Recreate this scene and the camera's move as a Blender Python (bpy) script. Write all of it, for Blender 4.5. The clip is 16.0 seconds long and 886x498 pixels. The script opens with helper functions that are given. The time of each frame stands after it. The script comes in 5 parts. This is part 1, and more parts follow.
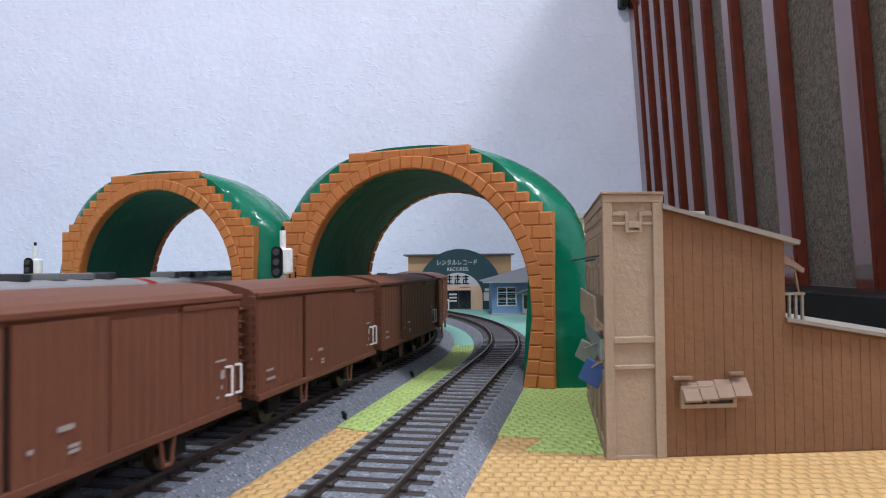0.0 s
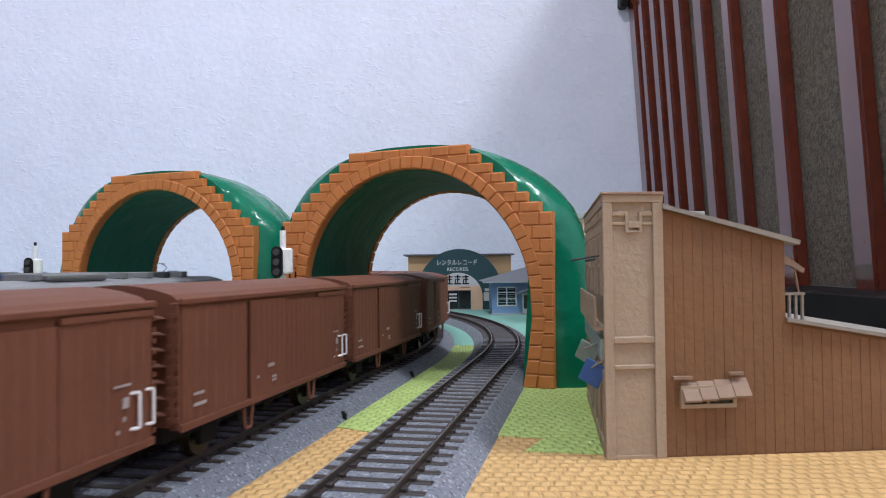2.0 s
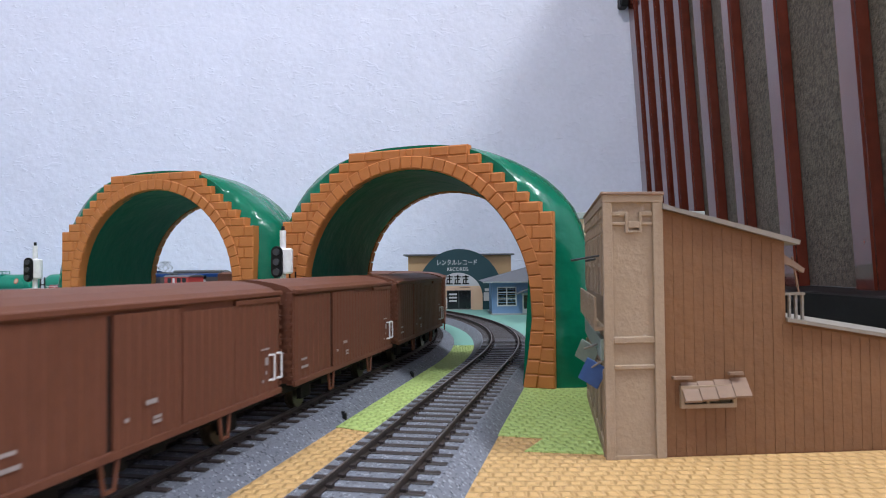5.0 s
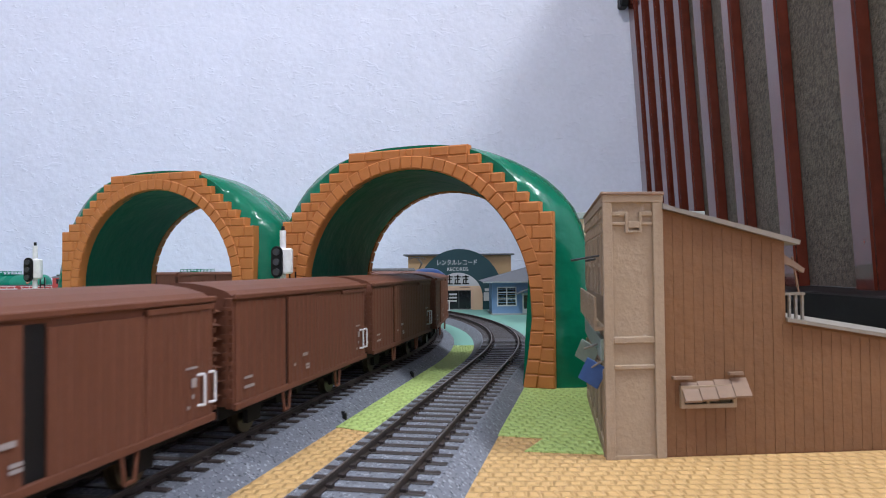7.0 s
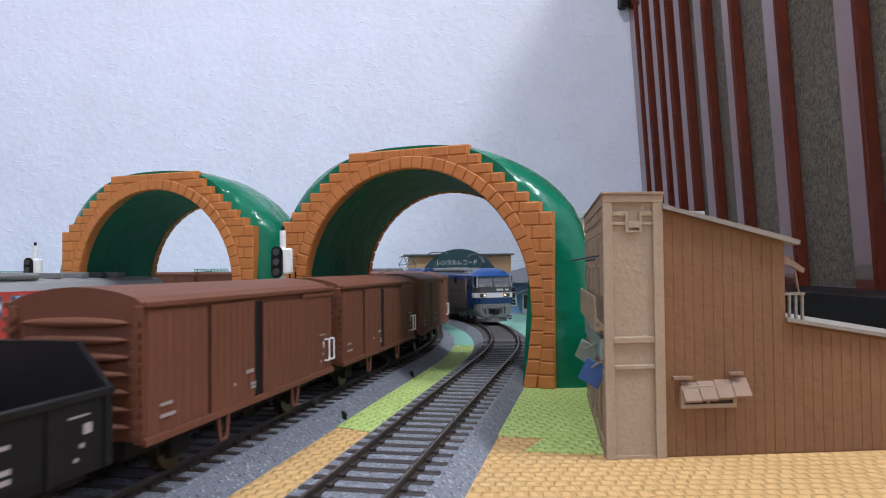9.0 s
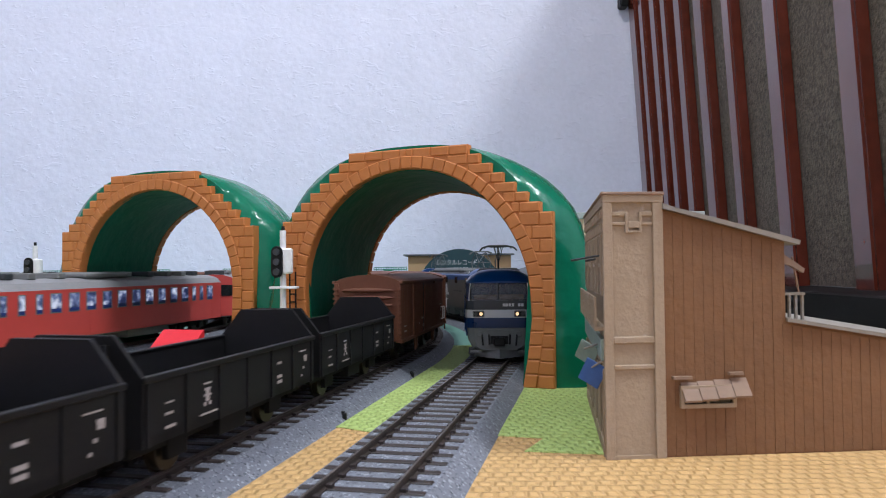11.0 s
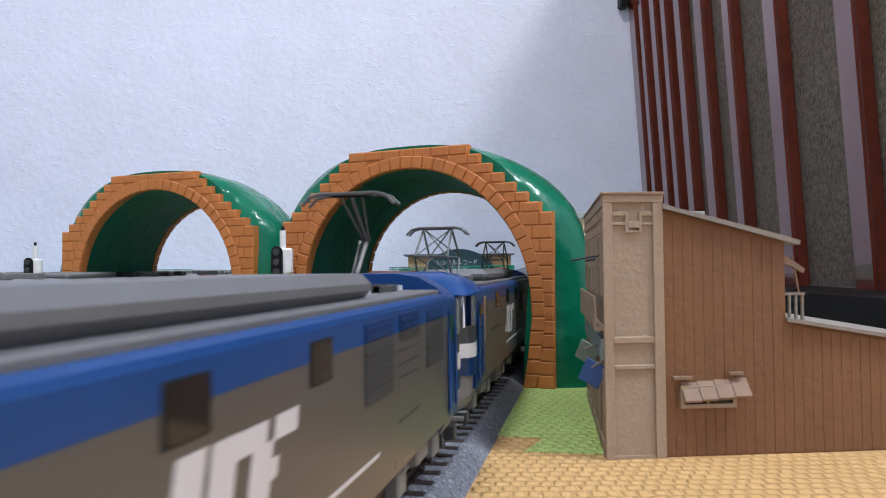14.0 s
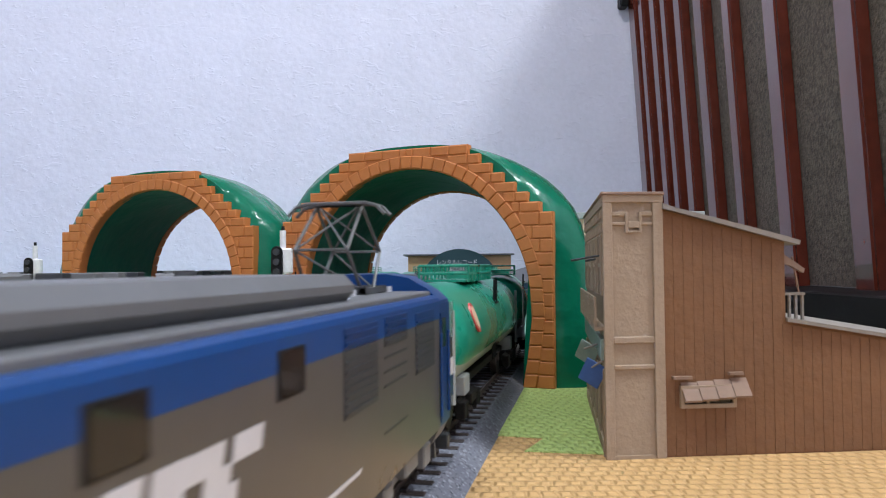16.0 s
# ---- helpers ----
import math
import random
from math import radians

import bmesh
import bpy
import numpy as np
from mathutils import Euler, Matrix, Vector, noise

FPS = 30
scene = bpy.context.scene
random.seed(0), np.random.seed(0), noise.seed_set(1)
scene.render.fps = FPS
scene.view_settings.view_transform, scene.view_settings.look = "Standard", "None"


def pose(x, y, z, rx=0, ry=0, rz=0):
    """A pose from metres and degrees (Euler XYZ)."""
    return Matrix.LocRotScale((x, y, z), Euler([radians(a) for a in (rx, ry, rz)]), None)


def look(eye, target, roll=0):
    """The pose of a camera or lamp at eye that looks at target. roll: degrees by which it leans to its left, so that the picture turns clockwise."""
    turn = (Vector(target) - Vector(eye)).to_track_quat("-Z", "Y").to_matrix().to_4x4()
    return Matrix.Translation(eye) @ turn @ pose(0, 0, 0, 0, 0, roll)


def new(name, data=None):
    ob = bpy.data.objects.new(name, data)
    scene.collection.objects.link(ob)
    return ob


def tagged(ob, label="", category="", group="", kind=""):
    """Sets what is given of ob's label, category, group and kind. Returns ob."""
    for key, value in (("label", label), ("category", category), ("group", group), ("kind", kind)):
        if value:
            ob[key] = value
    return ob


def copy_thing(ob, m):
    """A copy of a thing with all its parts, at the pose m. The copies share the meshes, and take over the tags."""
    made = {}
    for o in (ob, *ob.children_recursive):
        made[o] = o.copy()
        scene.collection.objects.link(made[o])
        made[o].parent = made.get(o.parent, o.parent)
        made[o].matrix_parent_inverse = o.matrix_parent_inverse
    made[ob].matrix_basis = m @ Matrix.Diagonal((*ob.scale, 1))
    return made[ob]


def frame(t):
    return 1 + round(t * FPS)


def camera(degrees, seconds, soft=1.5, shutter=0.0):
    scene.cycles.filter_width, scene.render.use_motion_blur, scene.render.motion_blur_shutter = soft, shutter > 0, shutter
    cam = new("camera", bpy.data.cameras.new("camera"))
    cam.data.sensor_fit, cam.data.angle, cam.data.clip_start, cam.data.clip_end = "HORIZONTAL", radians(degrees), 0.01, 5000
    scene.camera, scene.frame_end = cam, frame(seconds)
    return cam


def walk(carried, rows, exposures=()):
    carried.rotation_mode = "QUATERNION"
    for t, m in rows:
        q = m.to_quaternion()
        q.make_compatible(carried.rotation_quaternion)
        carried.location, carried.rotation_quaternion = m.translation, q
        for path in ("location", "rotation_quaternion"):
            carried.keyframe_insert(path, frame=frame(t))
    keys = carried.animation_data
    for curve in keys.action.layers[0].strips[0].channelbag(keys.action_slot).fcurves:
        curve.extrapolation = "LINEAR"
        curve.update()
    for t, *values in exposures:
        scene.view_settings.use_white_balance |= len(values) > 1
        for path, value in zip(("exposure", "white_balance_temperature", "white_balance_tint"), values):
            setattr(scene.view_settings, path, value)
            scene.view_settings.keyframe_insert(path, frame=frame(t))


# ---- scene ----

MM = 0.001
EYE = (0.0, 0.0, 0.0550)
cam = camera(65.24, 16.0, soft=1.0, shutter=0.4)
cam.data.dof.use_dof, cam.data.dof.focus_distance, cam.data.dof.aperture_fstop = True, 0.46, 60.0
VIEW = Matrix.Translation(EYE) @ pose(0, 0, 0, 90 + 1.49, 0, 0) @ pose(0, 0, 0, 0, 0, -0.6)
walk(cam, [(0.0, VIEW), (16.0, VIEW)], exposures=[(0.0, 0.0), (16.0, 0.0)])

# ---- light ----
world = bpy.data.worlds.new("room_air")
scene.world = world
world.use_nodes = True
world.node_tree.nodes["Background"].inputs[0].default_value = (0.75, 0.82, 1.0, 1)
world.node_tree.nodes["Background"].inputs[1].default_value = 0.35


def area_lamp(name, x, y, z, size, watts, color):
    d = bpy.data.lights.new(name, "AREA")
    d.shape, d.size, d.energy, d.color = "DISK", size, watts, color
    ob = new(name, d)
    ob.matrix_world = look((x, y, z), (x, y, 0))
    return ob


# No lamp is in view: places follow the wall shadow, left one adds fill.
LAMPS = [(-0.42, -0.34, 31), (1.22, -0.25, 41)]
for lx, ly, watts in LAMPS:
    area_lamp("assumed_lamp_light", lx, ly, 2.28, 0.42, watts, (0.91, 0.955, 1.0))


# ---- materials ----
def mat(name, color, rough=0.5, metal=0.0, var=0.12, scale=60, bump=0.0, bscale=300, emit=0.0, alpha=None, coat=0.0, per=0.0, spec=0.5):
    m = bpy.data.materials.new(name)
    m.use_nodes = True
    nt = m.node_tree
    b = nt.nodes["Principled BSDF"]
    N, L = nt.nodes.new, nt.links.new
    b.inputs["Roughness"].default_value, b.inputs["Metallic"].default_value = rough, metal
    b.inputs["Coat Weight"].default_value = coat
    b.inputs["Specular IOR Level"].default_value = spec
    col = (*color, 1)
    if emit:
        b.inputs["Base Color"].default_value = col
        b.inputs["Emission Color"].default_value, b.inputs["Emission Strength"].default_value = col, emit
        return m
    tc = N("ShaderNodeTexCoord")
    n1, n2 = N("ShaderNodeTexNoise"), N("ShaderNodeTexNoise")
    n1.inputs["Scale"].default_value, n2.inputs["Scale"].default_value = scale, scale * 9
    n1.inputs["Detail"].default_value = n2.inputs["Detail"].default_value = 4
    L(tc.outputs["Object"], n1.inputs["Vector"]), L(tc.outputs["Object"], n2.inputs["Vector"])
    add = N("ShaderNodeMath"); add.operation = "ADD"
    L(n1.outputs["Fac"], add.inputs[0]), L(n2.outputs["Fac"], add.inputs[1])
    rng = N("ShaderNodeMapRange")
    rng.inputs["From Min"].default_value, rng.inputs["From Max"].default_value = 0.6, 1.4
    rng.inputs["To Min"].default_value, rng.inputs["To Max"].default_value = 1 - var, 1 + var
    L(add.outputs[0], rng.inputs["Value"])
    val = rng.outputs[0]
    if per:
        oi = N("ShaderNodeObjectInfo")
        r2 = N("ShaderNodeMapRange")
        r2.inputs["To Min"].default_value, r2.inputs["To Max"].default_value = 1 - per, 1 + per
        L(oi.outputs["Random"], r2.inputs["Value"])
        mu = N("ShaderNodeMath"); mu.operation = "MULTIPLY"
        L(val, mu.inputs[0]), L(r2.outputs[0], mu.inputs[1])
        val = mu.outputs[0]
    mix = N("ShaderNodeVectorMath"); mix.operation = "SCALE"
    mix.inputs[0].default_value = color
    L(val, mix.inputs["Scale"]), L(mix.outputs[0], b.inputs["Base Color"])
    r3 = N("ShaderNodeMapRange")
    r3.inputs["To Min"].default_value, r3.inputs["To Max"].default_value = max(0.02, rough - 0.08), min(1, rough + 0.08)
    L(n1.outputs["Fac"], r3.inputs["Value"]), L(r3.outputs[0], b.inputs["Roughness"])
    if bump:
        nb = N("ShaderNodeTexNoise")
        nb.inputs["Scale"].default_value, nb.inputs["Detail"].default_value = bscale, 5
        L(tc.outputs["Object"], nb.inputs["Vector"])
        bp = N("ShaderNodeBump")
        bp.inputs["Strength"].default_value, bp.inputs["Distance"].default_value = bump, 0.6 / bscale
        L(nb.outputs["Fac"], bp.inputs["Height"]), L(bp.outputs[0], b.inputs["Normal"])
    return m


def glass_mat(name, color, rough=0.03):
    m = bpy.data.materials.new(name)
    m.use_nodes = True
    b = m.node_tree.nodes["Principled BSDF"]
    b.inputs["Base Color"].default_value = (*color, 1)
    b.inputs["Roughness"].default_value, b.inputs["Transmission Weight"].default_value, b.inputs["IOR"].default_value = rough, 0.82, 1.15
    return m


def speckle(name, base, dark, light, scale):
    """Ballast: light and dark grains on grey."""
    m = mat(name, base, 0.85, var=0.1, bump=0.9, bscale=scale)
    nt = m.node_tree
    b = nt.nodes["Principled BSDF"]
    tc = nt.nodes.new("ShaderNodeTexCoord")
    v = nt.nodes.new("ShaderNodeTexVoronoi")
    v.inputs["Scale"].default_value = scale
    r = nt.nodes.new("ShaderNodeValToRGB")
    e = r.color_ramp.elements
    e[0].position, e[0].color = 0.1, (*dark, 1)
    e[1].position, e[1].color = 0.9, (*light, 1)
    for p in (0.3, 0.75):
        k = r.color_ramp.elements.new(p)
        k.color = (*base, 1)
    nt.links.new(tc.outputs["Object"], v.inputs["Vector"])
    nt.links.new(v.outputs["Color"], r.inputs["Fac"])
    nt.links.new(r.outputs["Color"], b.inputs["Base Color"])
    return m


def weave(name, color):
    """Foam with a pressed basket weave, its dents shaded in the colour."""
    m = mat(name, color, 0.72, var=0.07, scale=30)
    nt = m.node_tree
    b = nt.nodes["Principled BSDF"]
    tc = nt.nodes.new("ShaderNodeTexCoord")
    br = nt.nodes.new("ShaderNodeTexBrick")
    br.inputs["Scale"].default_value = 1.0
    br.inputs["Brick Width"].default_value, br.inputs["Row Height"].default_value = 0.0038, 0.0040
    br.inputs["Mortar Size"].default_value, br.inputs["Mortar Smooth"].default_value = 0.0010, 1.0
    br.inputs["Color1"].default_value, br.inputs["Color2"].default_value = (1, 1, 1, 1), (0.8, 0.8, 0.8, 1)
    br.inputs["Mortar"].default_value = (0, 0, 0, 1)
    wob = nt.nodes.new("ShaderNodeTexNoise")
    wob.inputs["Scale"].default_value = 120
    mixv = nt.nodes.new("ShaderNodeVectorMath"); mixv.operation = "MULTIPLY_ADD"
    mixv.inputs[1].default_value = (0.0026, 0.0026, 0)
    nt.links.new(tc.outputs["Object"], wob.inputs["Vector"])
    nt.links.new(wob.outputs["Color"], mixv.inputs[0]), nt.links.new(tc.outputs["Object"], mixv.inputs[2])
    nt.links.new(mixv.outputs[0], br.inputs["Vector"])
    bp = nt.nodes.new("ShaderNodeBump")
    bp.inputs["Strength"].default_value, bp.inputs["Distance"].default_value = 0.75, 0.0012
    nt.links.new(br.outputs["Color"], bp.inputs["Height"]), nt.links.new(bp.outputs[0], b.inputs["Normal"])
    old = b.inputs["Base Color"].links[0].from_socket
    # Multiply the base colour down in the grooves, as shade in the dents would.
    groove_shade = nt.nodes.new("ShaderNodeMixRGB"); groove_shade.blend_type = "MULTIPLY"
    rp = nt.nodes.new("ShaderNodeMapRange")
    rp.inputs["To Min"].default_value = 0.9
    nt.links.new(br.outputs["Color"], rp.inputs["Value"])
    groove_shade.inputs[0].default_value = 1.0
    nt.links.new(old, groove_shade.inputs[1]), nt.links.new(rp.outputs[0], groove_shade.inputs[2]), nt.links.new(groove_shade.outputs[0], b.inputs["Base Color"])
    return m


def flecked(m):
    """Adds the sparse raised flecks of an embossed wallpaper."""
    nt = m.node_tree
    b = nt.nodes["Principled BSDF"]
    old = b.inputs["Normal"].links[0].from_socket
    tc, n, rp, bp = (nt.nodes.new(k) for k in ("ShaderNodeTexCoord", "ShaderNodeTexNoise", "ShaderNodeMapRange", "ShaderNodeBump"))
    mp = nt.nodes.new("ShaderNodeMapping")
    mp.inputs["Scale"].default_value, mp.inputs["Rotation"].default_value = (1.0, 1.0, 2.1), (0, 0.6, 0)
    n.inputs["Scale"].default_value, n.inputs["Detail"].default_value, n.inputs["Distortion"].default_value = 42, 3, 0.8
    rp.inputs["From Min"].default_value, rp.inputs["From Max"].default_value = 0.60, 0.70
    bp.inputs["Strength"].default_value, bp.inputs["Distance"].default_value = 0.35, 0.0025
    L = nt.links.new
    L(tc.outputs["Object"], mp.inputs["Vector"]), L(mp.outputs[0], n.inputs["Vector"]), L(n.outputs["Fac"], rp.inputs["Value"])
    L(rp.outputs[0], bp.inputs["Height"]), L(old, bp.inputs["Normal"]), L(bp.outputs[0], b.inputs["Normal"])
    return m


def lit_window(name):
    """A railcar window: dim saloon with patches of lamp light."""
    m = bpy.data.materials.new(name)
    m.use_nodes = True
    nt = m.node_tree
    b = nt.nodes["Principled BSDF"]
    b.inputs["Base Color"].default_value, b.inputs["Roughness"].default_value = (0.03, 0.035, 0.06, 1), 0.15
    tc, n, rp = nt.nodes.new("ShaderNodeTexCoord"), nt.nodes.new("ShaderNodeTexNoise"), nt.nodes.new("ShaderNodeValToRGB")
    n.inputs["Scale"].default_value, n.inputs["Detail"].default_value = 190, 3
    e = rp.color_ramp.elements
    e[0].position, e[0].color = 0.42, (0.02, 0.03, 0.09, 1)
    e[1].position, e[1].color = 0.68, (0.75, 0.82, 1.0, 1)
    k = rp.color_ramp.elements.new(0.52)
    k.color = (0.12, 0.16, 0.34, 1)
    nt.links.new(tc.outputs["Object"], n.inputs["Vector"]), nt.links.new(n.outputs["Fac"], rp.inputs["Fac"])
    nt.links.new(rp.outputs["Color"], b.inputs["Emission Color"])
    b.inputs["Emission Strength"].default_value = 0.75
    return m


M = {
    "wallpaper": flecked(mat("wallpaper", (0.79, 0.805, 0.94), 0.8, var=0.05, scale=14, bump=0.2, bscale=70)),
    "ceiling": mat("ceiling_white", (0.8, 0.8, 0.8), 0.9, var=0.03, scale=5),
    "floor": mat("floor_board", (0.35, 0.27, 0.18), 0.6, scale=12),
    "yellow": weave("yellow_foam", (0.60, 0.37, 0.15)),
    "green_foam": weave("green_foam", (0.42, 0.55, 0.17)),
    "teal": mat("teal_foam", (0.17, 0.37, 0.31), 0.75, var=0.06, scale=20, bump=0.2, bscale=500),
    "ballast": speckle("ballast_grey", (0.165, 0.178, 0.212), (0.06, 0.065, 0.08), (0.34, 0.365, 0.41), 1500),
    "sleeper": mat("sleeper_brown", (0.035, 0.025, 0.024), 0.55, var=0.2, scale=200, per=0.15),
    "railtop": mat("rail_head", (0.17, 0.15, 0.135), 0.4, 0.8, var=0.3, scale=60),
    "rail": mat("rail_steel", (0.055, 0.042, 0.036), 0.5, 0.4, var=0.2, scale=100),
    "orange": mat("orange_plastic", (0.52, 0.182, 0.045), 0.55, var=0.06, scale=40, bump=0.12, bscale=160, per=0.05),
    "tgreen": mat("green_plastic", (0.002, 0.145, 0.078), 0.22, var=0.08, scale=18, bump=0.22, bscale=15, spec=0.3),
    "tlining": mat("matt_green_plastic", (0.003, 0.135, 0.080), 0.55, var=0.12, scale=20, bump=0.2, bscale=60, spec=0.3),
    "boxbrown": mat("boxcar_brown", (0.140, 0.051, 0.028), 0.6, var=0.12, scale=50, bump=0.08, bscale=900, spec=0.3),
    "boxdark": mat("boxcar_underframe", (0.008, 0.0075, 0.007), 0.75, var=0.2, spec=0.2),
    "black": mat("black_plastic", (0.009, 0.009, 0.010), 0.5, var=0.2, scale=80, spec=0.22),
    "faded": mat("faded_print", (0.34, 0.30, 0.29), 0.6, var=0.2, scale=900),
    "white": mat("white_print", (0.72, 0.72, 0.72), 0.5, var=0.05),
    "brass": mat("wheel_brass", (0.045, 0.034, 0.02), 0.4, 0.6),
    "ef_blue": mat("deep_blue_paint", (0.003, 0.048, 0.190), 0.3, var=0.06, scale=40, spec=0.35),
    # The deep blue again, darker, for cab sides, doors and upper louvres.
    "cab_blue": mat("deep_blue_paint_dark", (0.003, 0.030, 0.125), 0.3, var=0.06, scale=40, spec=0.3),
    "ef_navy": mat("navy_paint", (0.005, 0.028, 0.095), 0.3, var=0.06, spec=0.35),
    "ef_grey": mat("warm_grey_paint", (0.080, 0.076, 0.070), 0.30, var=0.05, scale=40),
    "ef_lgrey": mat("light_grey_plastic", (0.165, 0.17, 0.17), 0.5, var=0.08, scale=60),
    "ef_roof": mat("roof_grey", (0.122, 0.127, 0.132), 0.5, var=0.08, scale=60),
    "ef_white": mat("band_white", (0.55, 0.55, 0.56), 0.35, var=0.04),
    "ef_dark": mat("dark_grey_paint", (0.035, 0.04, 0.045), 0.4, var=0.1),
    "panto": mat("pantograph_grey", (0.10, 0.105, 0.105), 0.45, 0.3, var=0.1),
    "glass": glass_mat("cab_glass", (0.55, 0.55, 0.57), 0.04),
    "darkglass": mat("dark_window", (0.012, 0.014, 0.016), 0.08, var=0.05),
    "cab_tan": mat("cab_console", (0.36, 0.25, 0.18), 0.6),
    "lamp_on": mat("lit_lamp", (1.0, 0.66, 0.34), emit=1.4),
    "lamp_white": mat("lit_white_lamp", (0.9, 0.92, 1.0), emit=2.5),
    "red": mat("vermilion_paint", (0.54, 0.066, 0.058), 0.35, var=0.05, scale=40),
    "red_roof": mat("railcar_roof_grey", (0.23, 0.23, 0.24), 0.6),
    "winlit": lit_window("lit_saloon_window"),
    "van_window": mat("van_window", (0.33, 0.36, 0.75), emit=0.55),
    "red_card": mat("red_card", (0.70, 0.02, 0.035), 0.5, var=0.05),
    "winblue": mat("blue_seat", (0.01, 0.03, 0.16), 0.5),
    "tank": mat("tank_green", (0.008, 0.25, 0.16), 0.28, var=0.05, scale=40, coat=0.2),
    "tank_grey": mat("tank_grey", (0.33, 0.36, 0.35), 0.4),
    "plank": mat("brown_card", (0.188, 0.090, 0.039), 0.75, var=0.12, scale=30, bump=0.25, bscale=500, per=0.04),
    "stone": mat("cream_card", (0.35, 0.265, 0.185), 0.8, var=0.08, scale=60, bump=0.3, bscale=700),
    "shade": mat("shade_tan_card", (0.25, 0.165, 0.115), 0.75, var=0.12, scale=80),
    "awning_blue": mat("awning_blue", (0.05, 0.14, 0.42), 0.6),
    "awning_green": mat("awning_grey_green", (0.28, 0.36, 0.32), 0.7),
    "plankroof": mat("roof_card", (0.24, 0.215, 0.185), 0.75),
    "mahogany": mat("mahogany_gloss", (0.13, 0.024, 0.013), 0.16, var=0.25, scale=8, coat=1.0),
    "felt": mat("grey_felt", (0.135, 0.104, 0.080), 0.98, var=0.8, scale=200, bump=1.0, bscale=300),
    "plinth": mat("black_lacquer", (0.012, 0.008, 0.008), 0.7, var=0.1, spec=0.15),
    "shop_tan": mat("shop_tan", (0.50, 0.33, 0.17), 0.8, var=0.05),
    "shop_teal": mat("shop_dark_teal", (0.012, 0.055, 0.065), 0.6, var=0.05),
    "shop_cream": mat("shop_cream", (0.66, 0.44, 0.30), 0.7, var=0.04),
    "blue_wall": mat("pale_blue_siding", (0.16, 0.28, 0.47), 0.7, var=0.06),
    "grey_roof": mat("slate_grey_roof", (0.13, 0.14, 0.16), 0.7, var=0.1),
    "signal_white": mat("signal_white", (0.8, 0.8, 0.8), 0.5),
    "wire": mat("red_wire", (0.5, 0.02, 0.03), 0.4),
}


# ---- mesh helpers, in millimetres ----
def thing(name, label="", category="", group="", kind="", m=None):
    ob = new(name)
    ob.empty_display_size = 0.01
    if m is not None:
        ob.matrix_world = m
    return tagged(ob, label, category, group, kind)


def mesh_of(name, bm, material, smooth=False):
    bmesh.ops.scale(bm, vec=(MM, MM, MM), verts=bm.verts)
    me = bpy.data.meshes.new(name)
    bm.to_mesh(me)
    bm.free()
    for k in (material if isinstance(material, (list, tuple)) else [material]):
        me.materials.append(M[k])
    if smooth:
        me.polygons.foreach_set("use_smooth", [True] * len(me.polygons))
        me.set_sharp_from_angle(angle=radians(38))
    return me


def part(name, bm, material, parent=None, label="", smooth=False, kind=""):
    ob = new(name, mesh_of(name, bm, material, smooth))
    if parent is not None:
        ob.parent = parent
    return tagged(ob, label, kind=kind)


def box(bm, x0, x1, y0, y1, z0, z1, bev=0.0, mi=0):
    r = bmesh.ops.create_cube(bm, size=1.0)
    v = r["verts"]
    for p in v:
        p.co = Vector((x0 + (p.co.x + 0.5) * (x1 - x0), y0 + (p.co.y + 0.5) * (y1 - y0), z0 + (p.co.z + 0.5) * (z1 - z0)))
    faces = {f for p in v for f in p.link_faces}
    for f in faces:
        f.material_index = mi
    if bev:
        edges = {e for p in v for e in p.link_edges}
        bmesh.ops.bevel(bm, geom=list(edges), offset=bev, segments=1, affect="EDGES", material=-1)
    return bm


def boxes(*rows, bev=0.0):
    bm = bmesh.new()
    for r in rows:
        box(bm, *r, bev=bev)
    return bm


def prism(bm, profile, axis, a, b, mi=0):
    """Extrude a closed 2D outline along an axis ('x', 'y' or 'z') from a to b."""
    def at(u, v, w):
        return {"y": (u, w, v), "x": (w, u, v), "z": (u, v, w)}[axis]
    va = [bm.verts.new(at(u, v, a)) for u, v in profile]
    vb = [bm.verts.new(at(u, v, b)) for u, v in profile]
    n = len(profile)
    fs = [bm.faces.new(va[::-1]), bm.faces.new(vb)]
    for i in range(n):
        fs.append(bm.faces.new((va[i], va[(i + 1) % n], vb[(i + 1) % n], vb[i])))
    for f in fs:
        f.material_index = mi
    bmesh.ops.recalc_face_normals(bm, faces=fs)
    return bm


def tube(bm, a, b, r, n=8, r2=None, mi=0):
    a, b = Vector(a), Vector(b)
    d = b - a
    m = Matrix.Translation((a + b) / 2) @ d.to_track_quat("Z", "Y").to_matrix().to_4x4()
    res = bmesh.ops.create_cone(bm, cap_ends=True, segments=n, radius1=r, radius2=r if r2 is None else r2, depth=d.length, matrix=m)
    for v in res["verts"]:
        for f in v.link_faces:
            f.material_index = mi
    return bm


def tubes(r, *pairs, n=6):
    bm = bmesh.new()
    for a, b in pairs:
        tube(bm, a, b, r, n)
    return bm


# ---- the railway lines, in millimetres: z = 0 is the mat, rails' top at RAIL ----
RAIL = 7.0
P0, TH, RAD = Vector((28.1, 377.4)), 0.212, 655.0
TURN = math.pi / 2 + TH
DIR0, NOR0 = Vector((math.sin(TH), math.cos(TH))), Vector((-math.cos(TH), math.sin(TH)))
CEN = P0 + NOR0 * RAD


def along(s, d):
    """Point and heading at s mm past the start of the bend, on the line d mm inside the outer one."""
    if s < 0:
        return P0 + NOR0 * d + DIR0 * s, -TH
    r = RAD - d
    a = s / r
    if a < TURN:
        h = a - TH
        return CEN + r * Vector((math.cos(h), math.sin(h))), h
    e = s - TURN * r
    return CEN + Vector((-e, r)), math.pi / 2


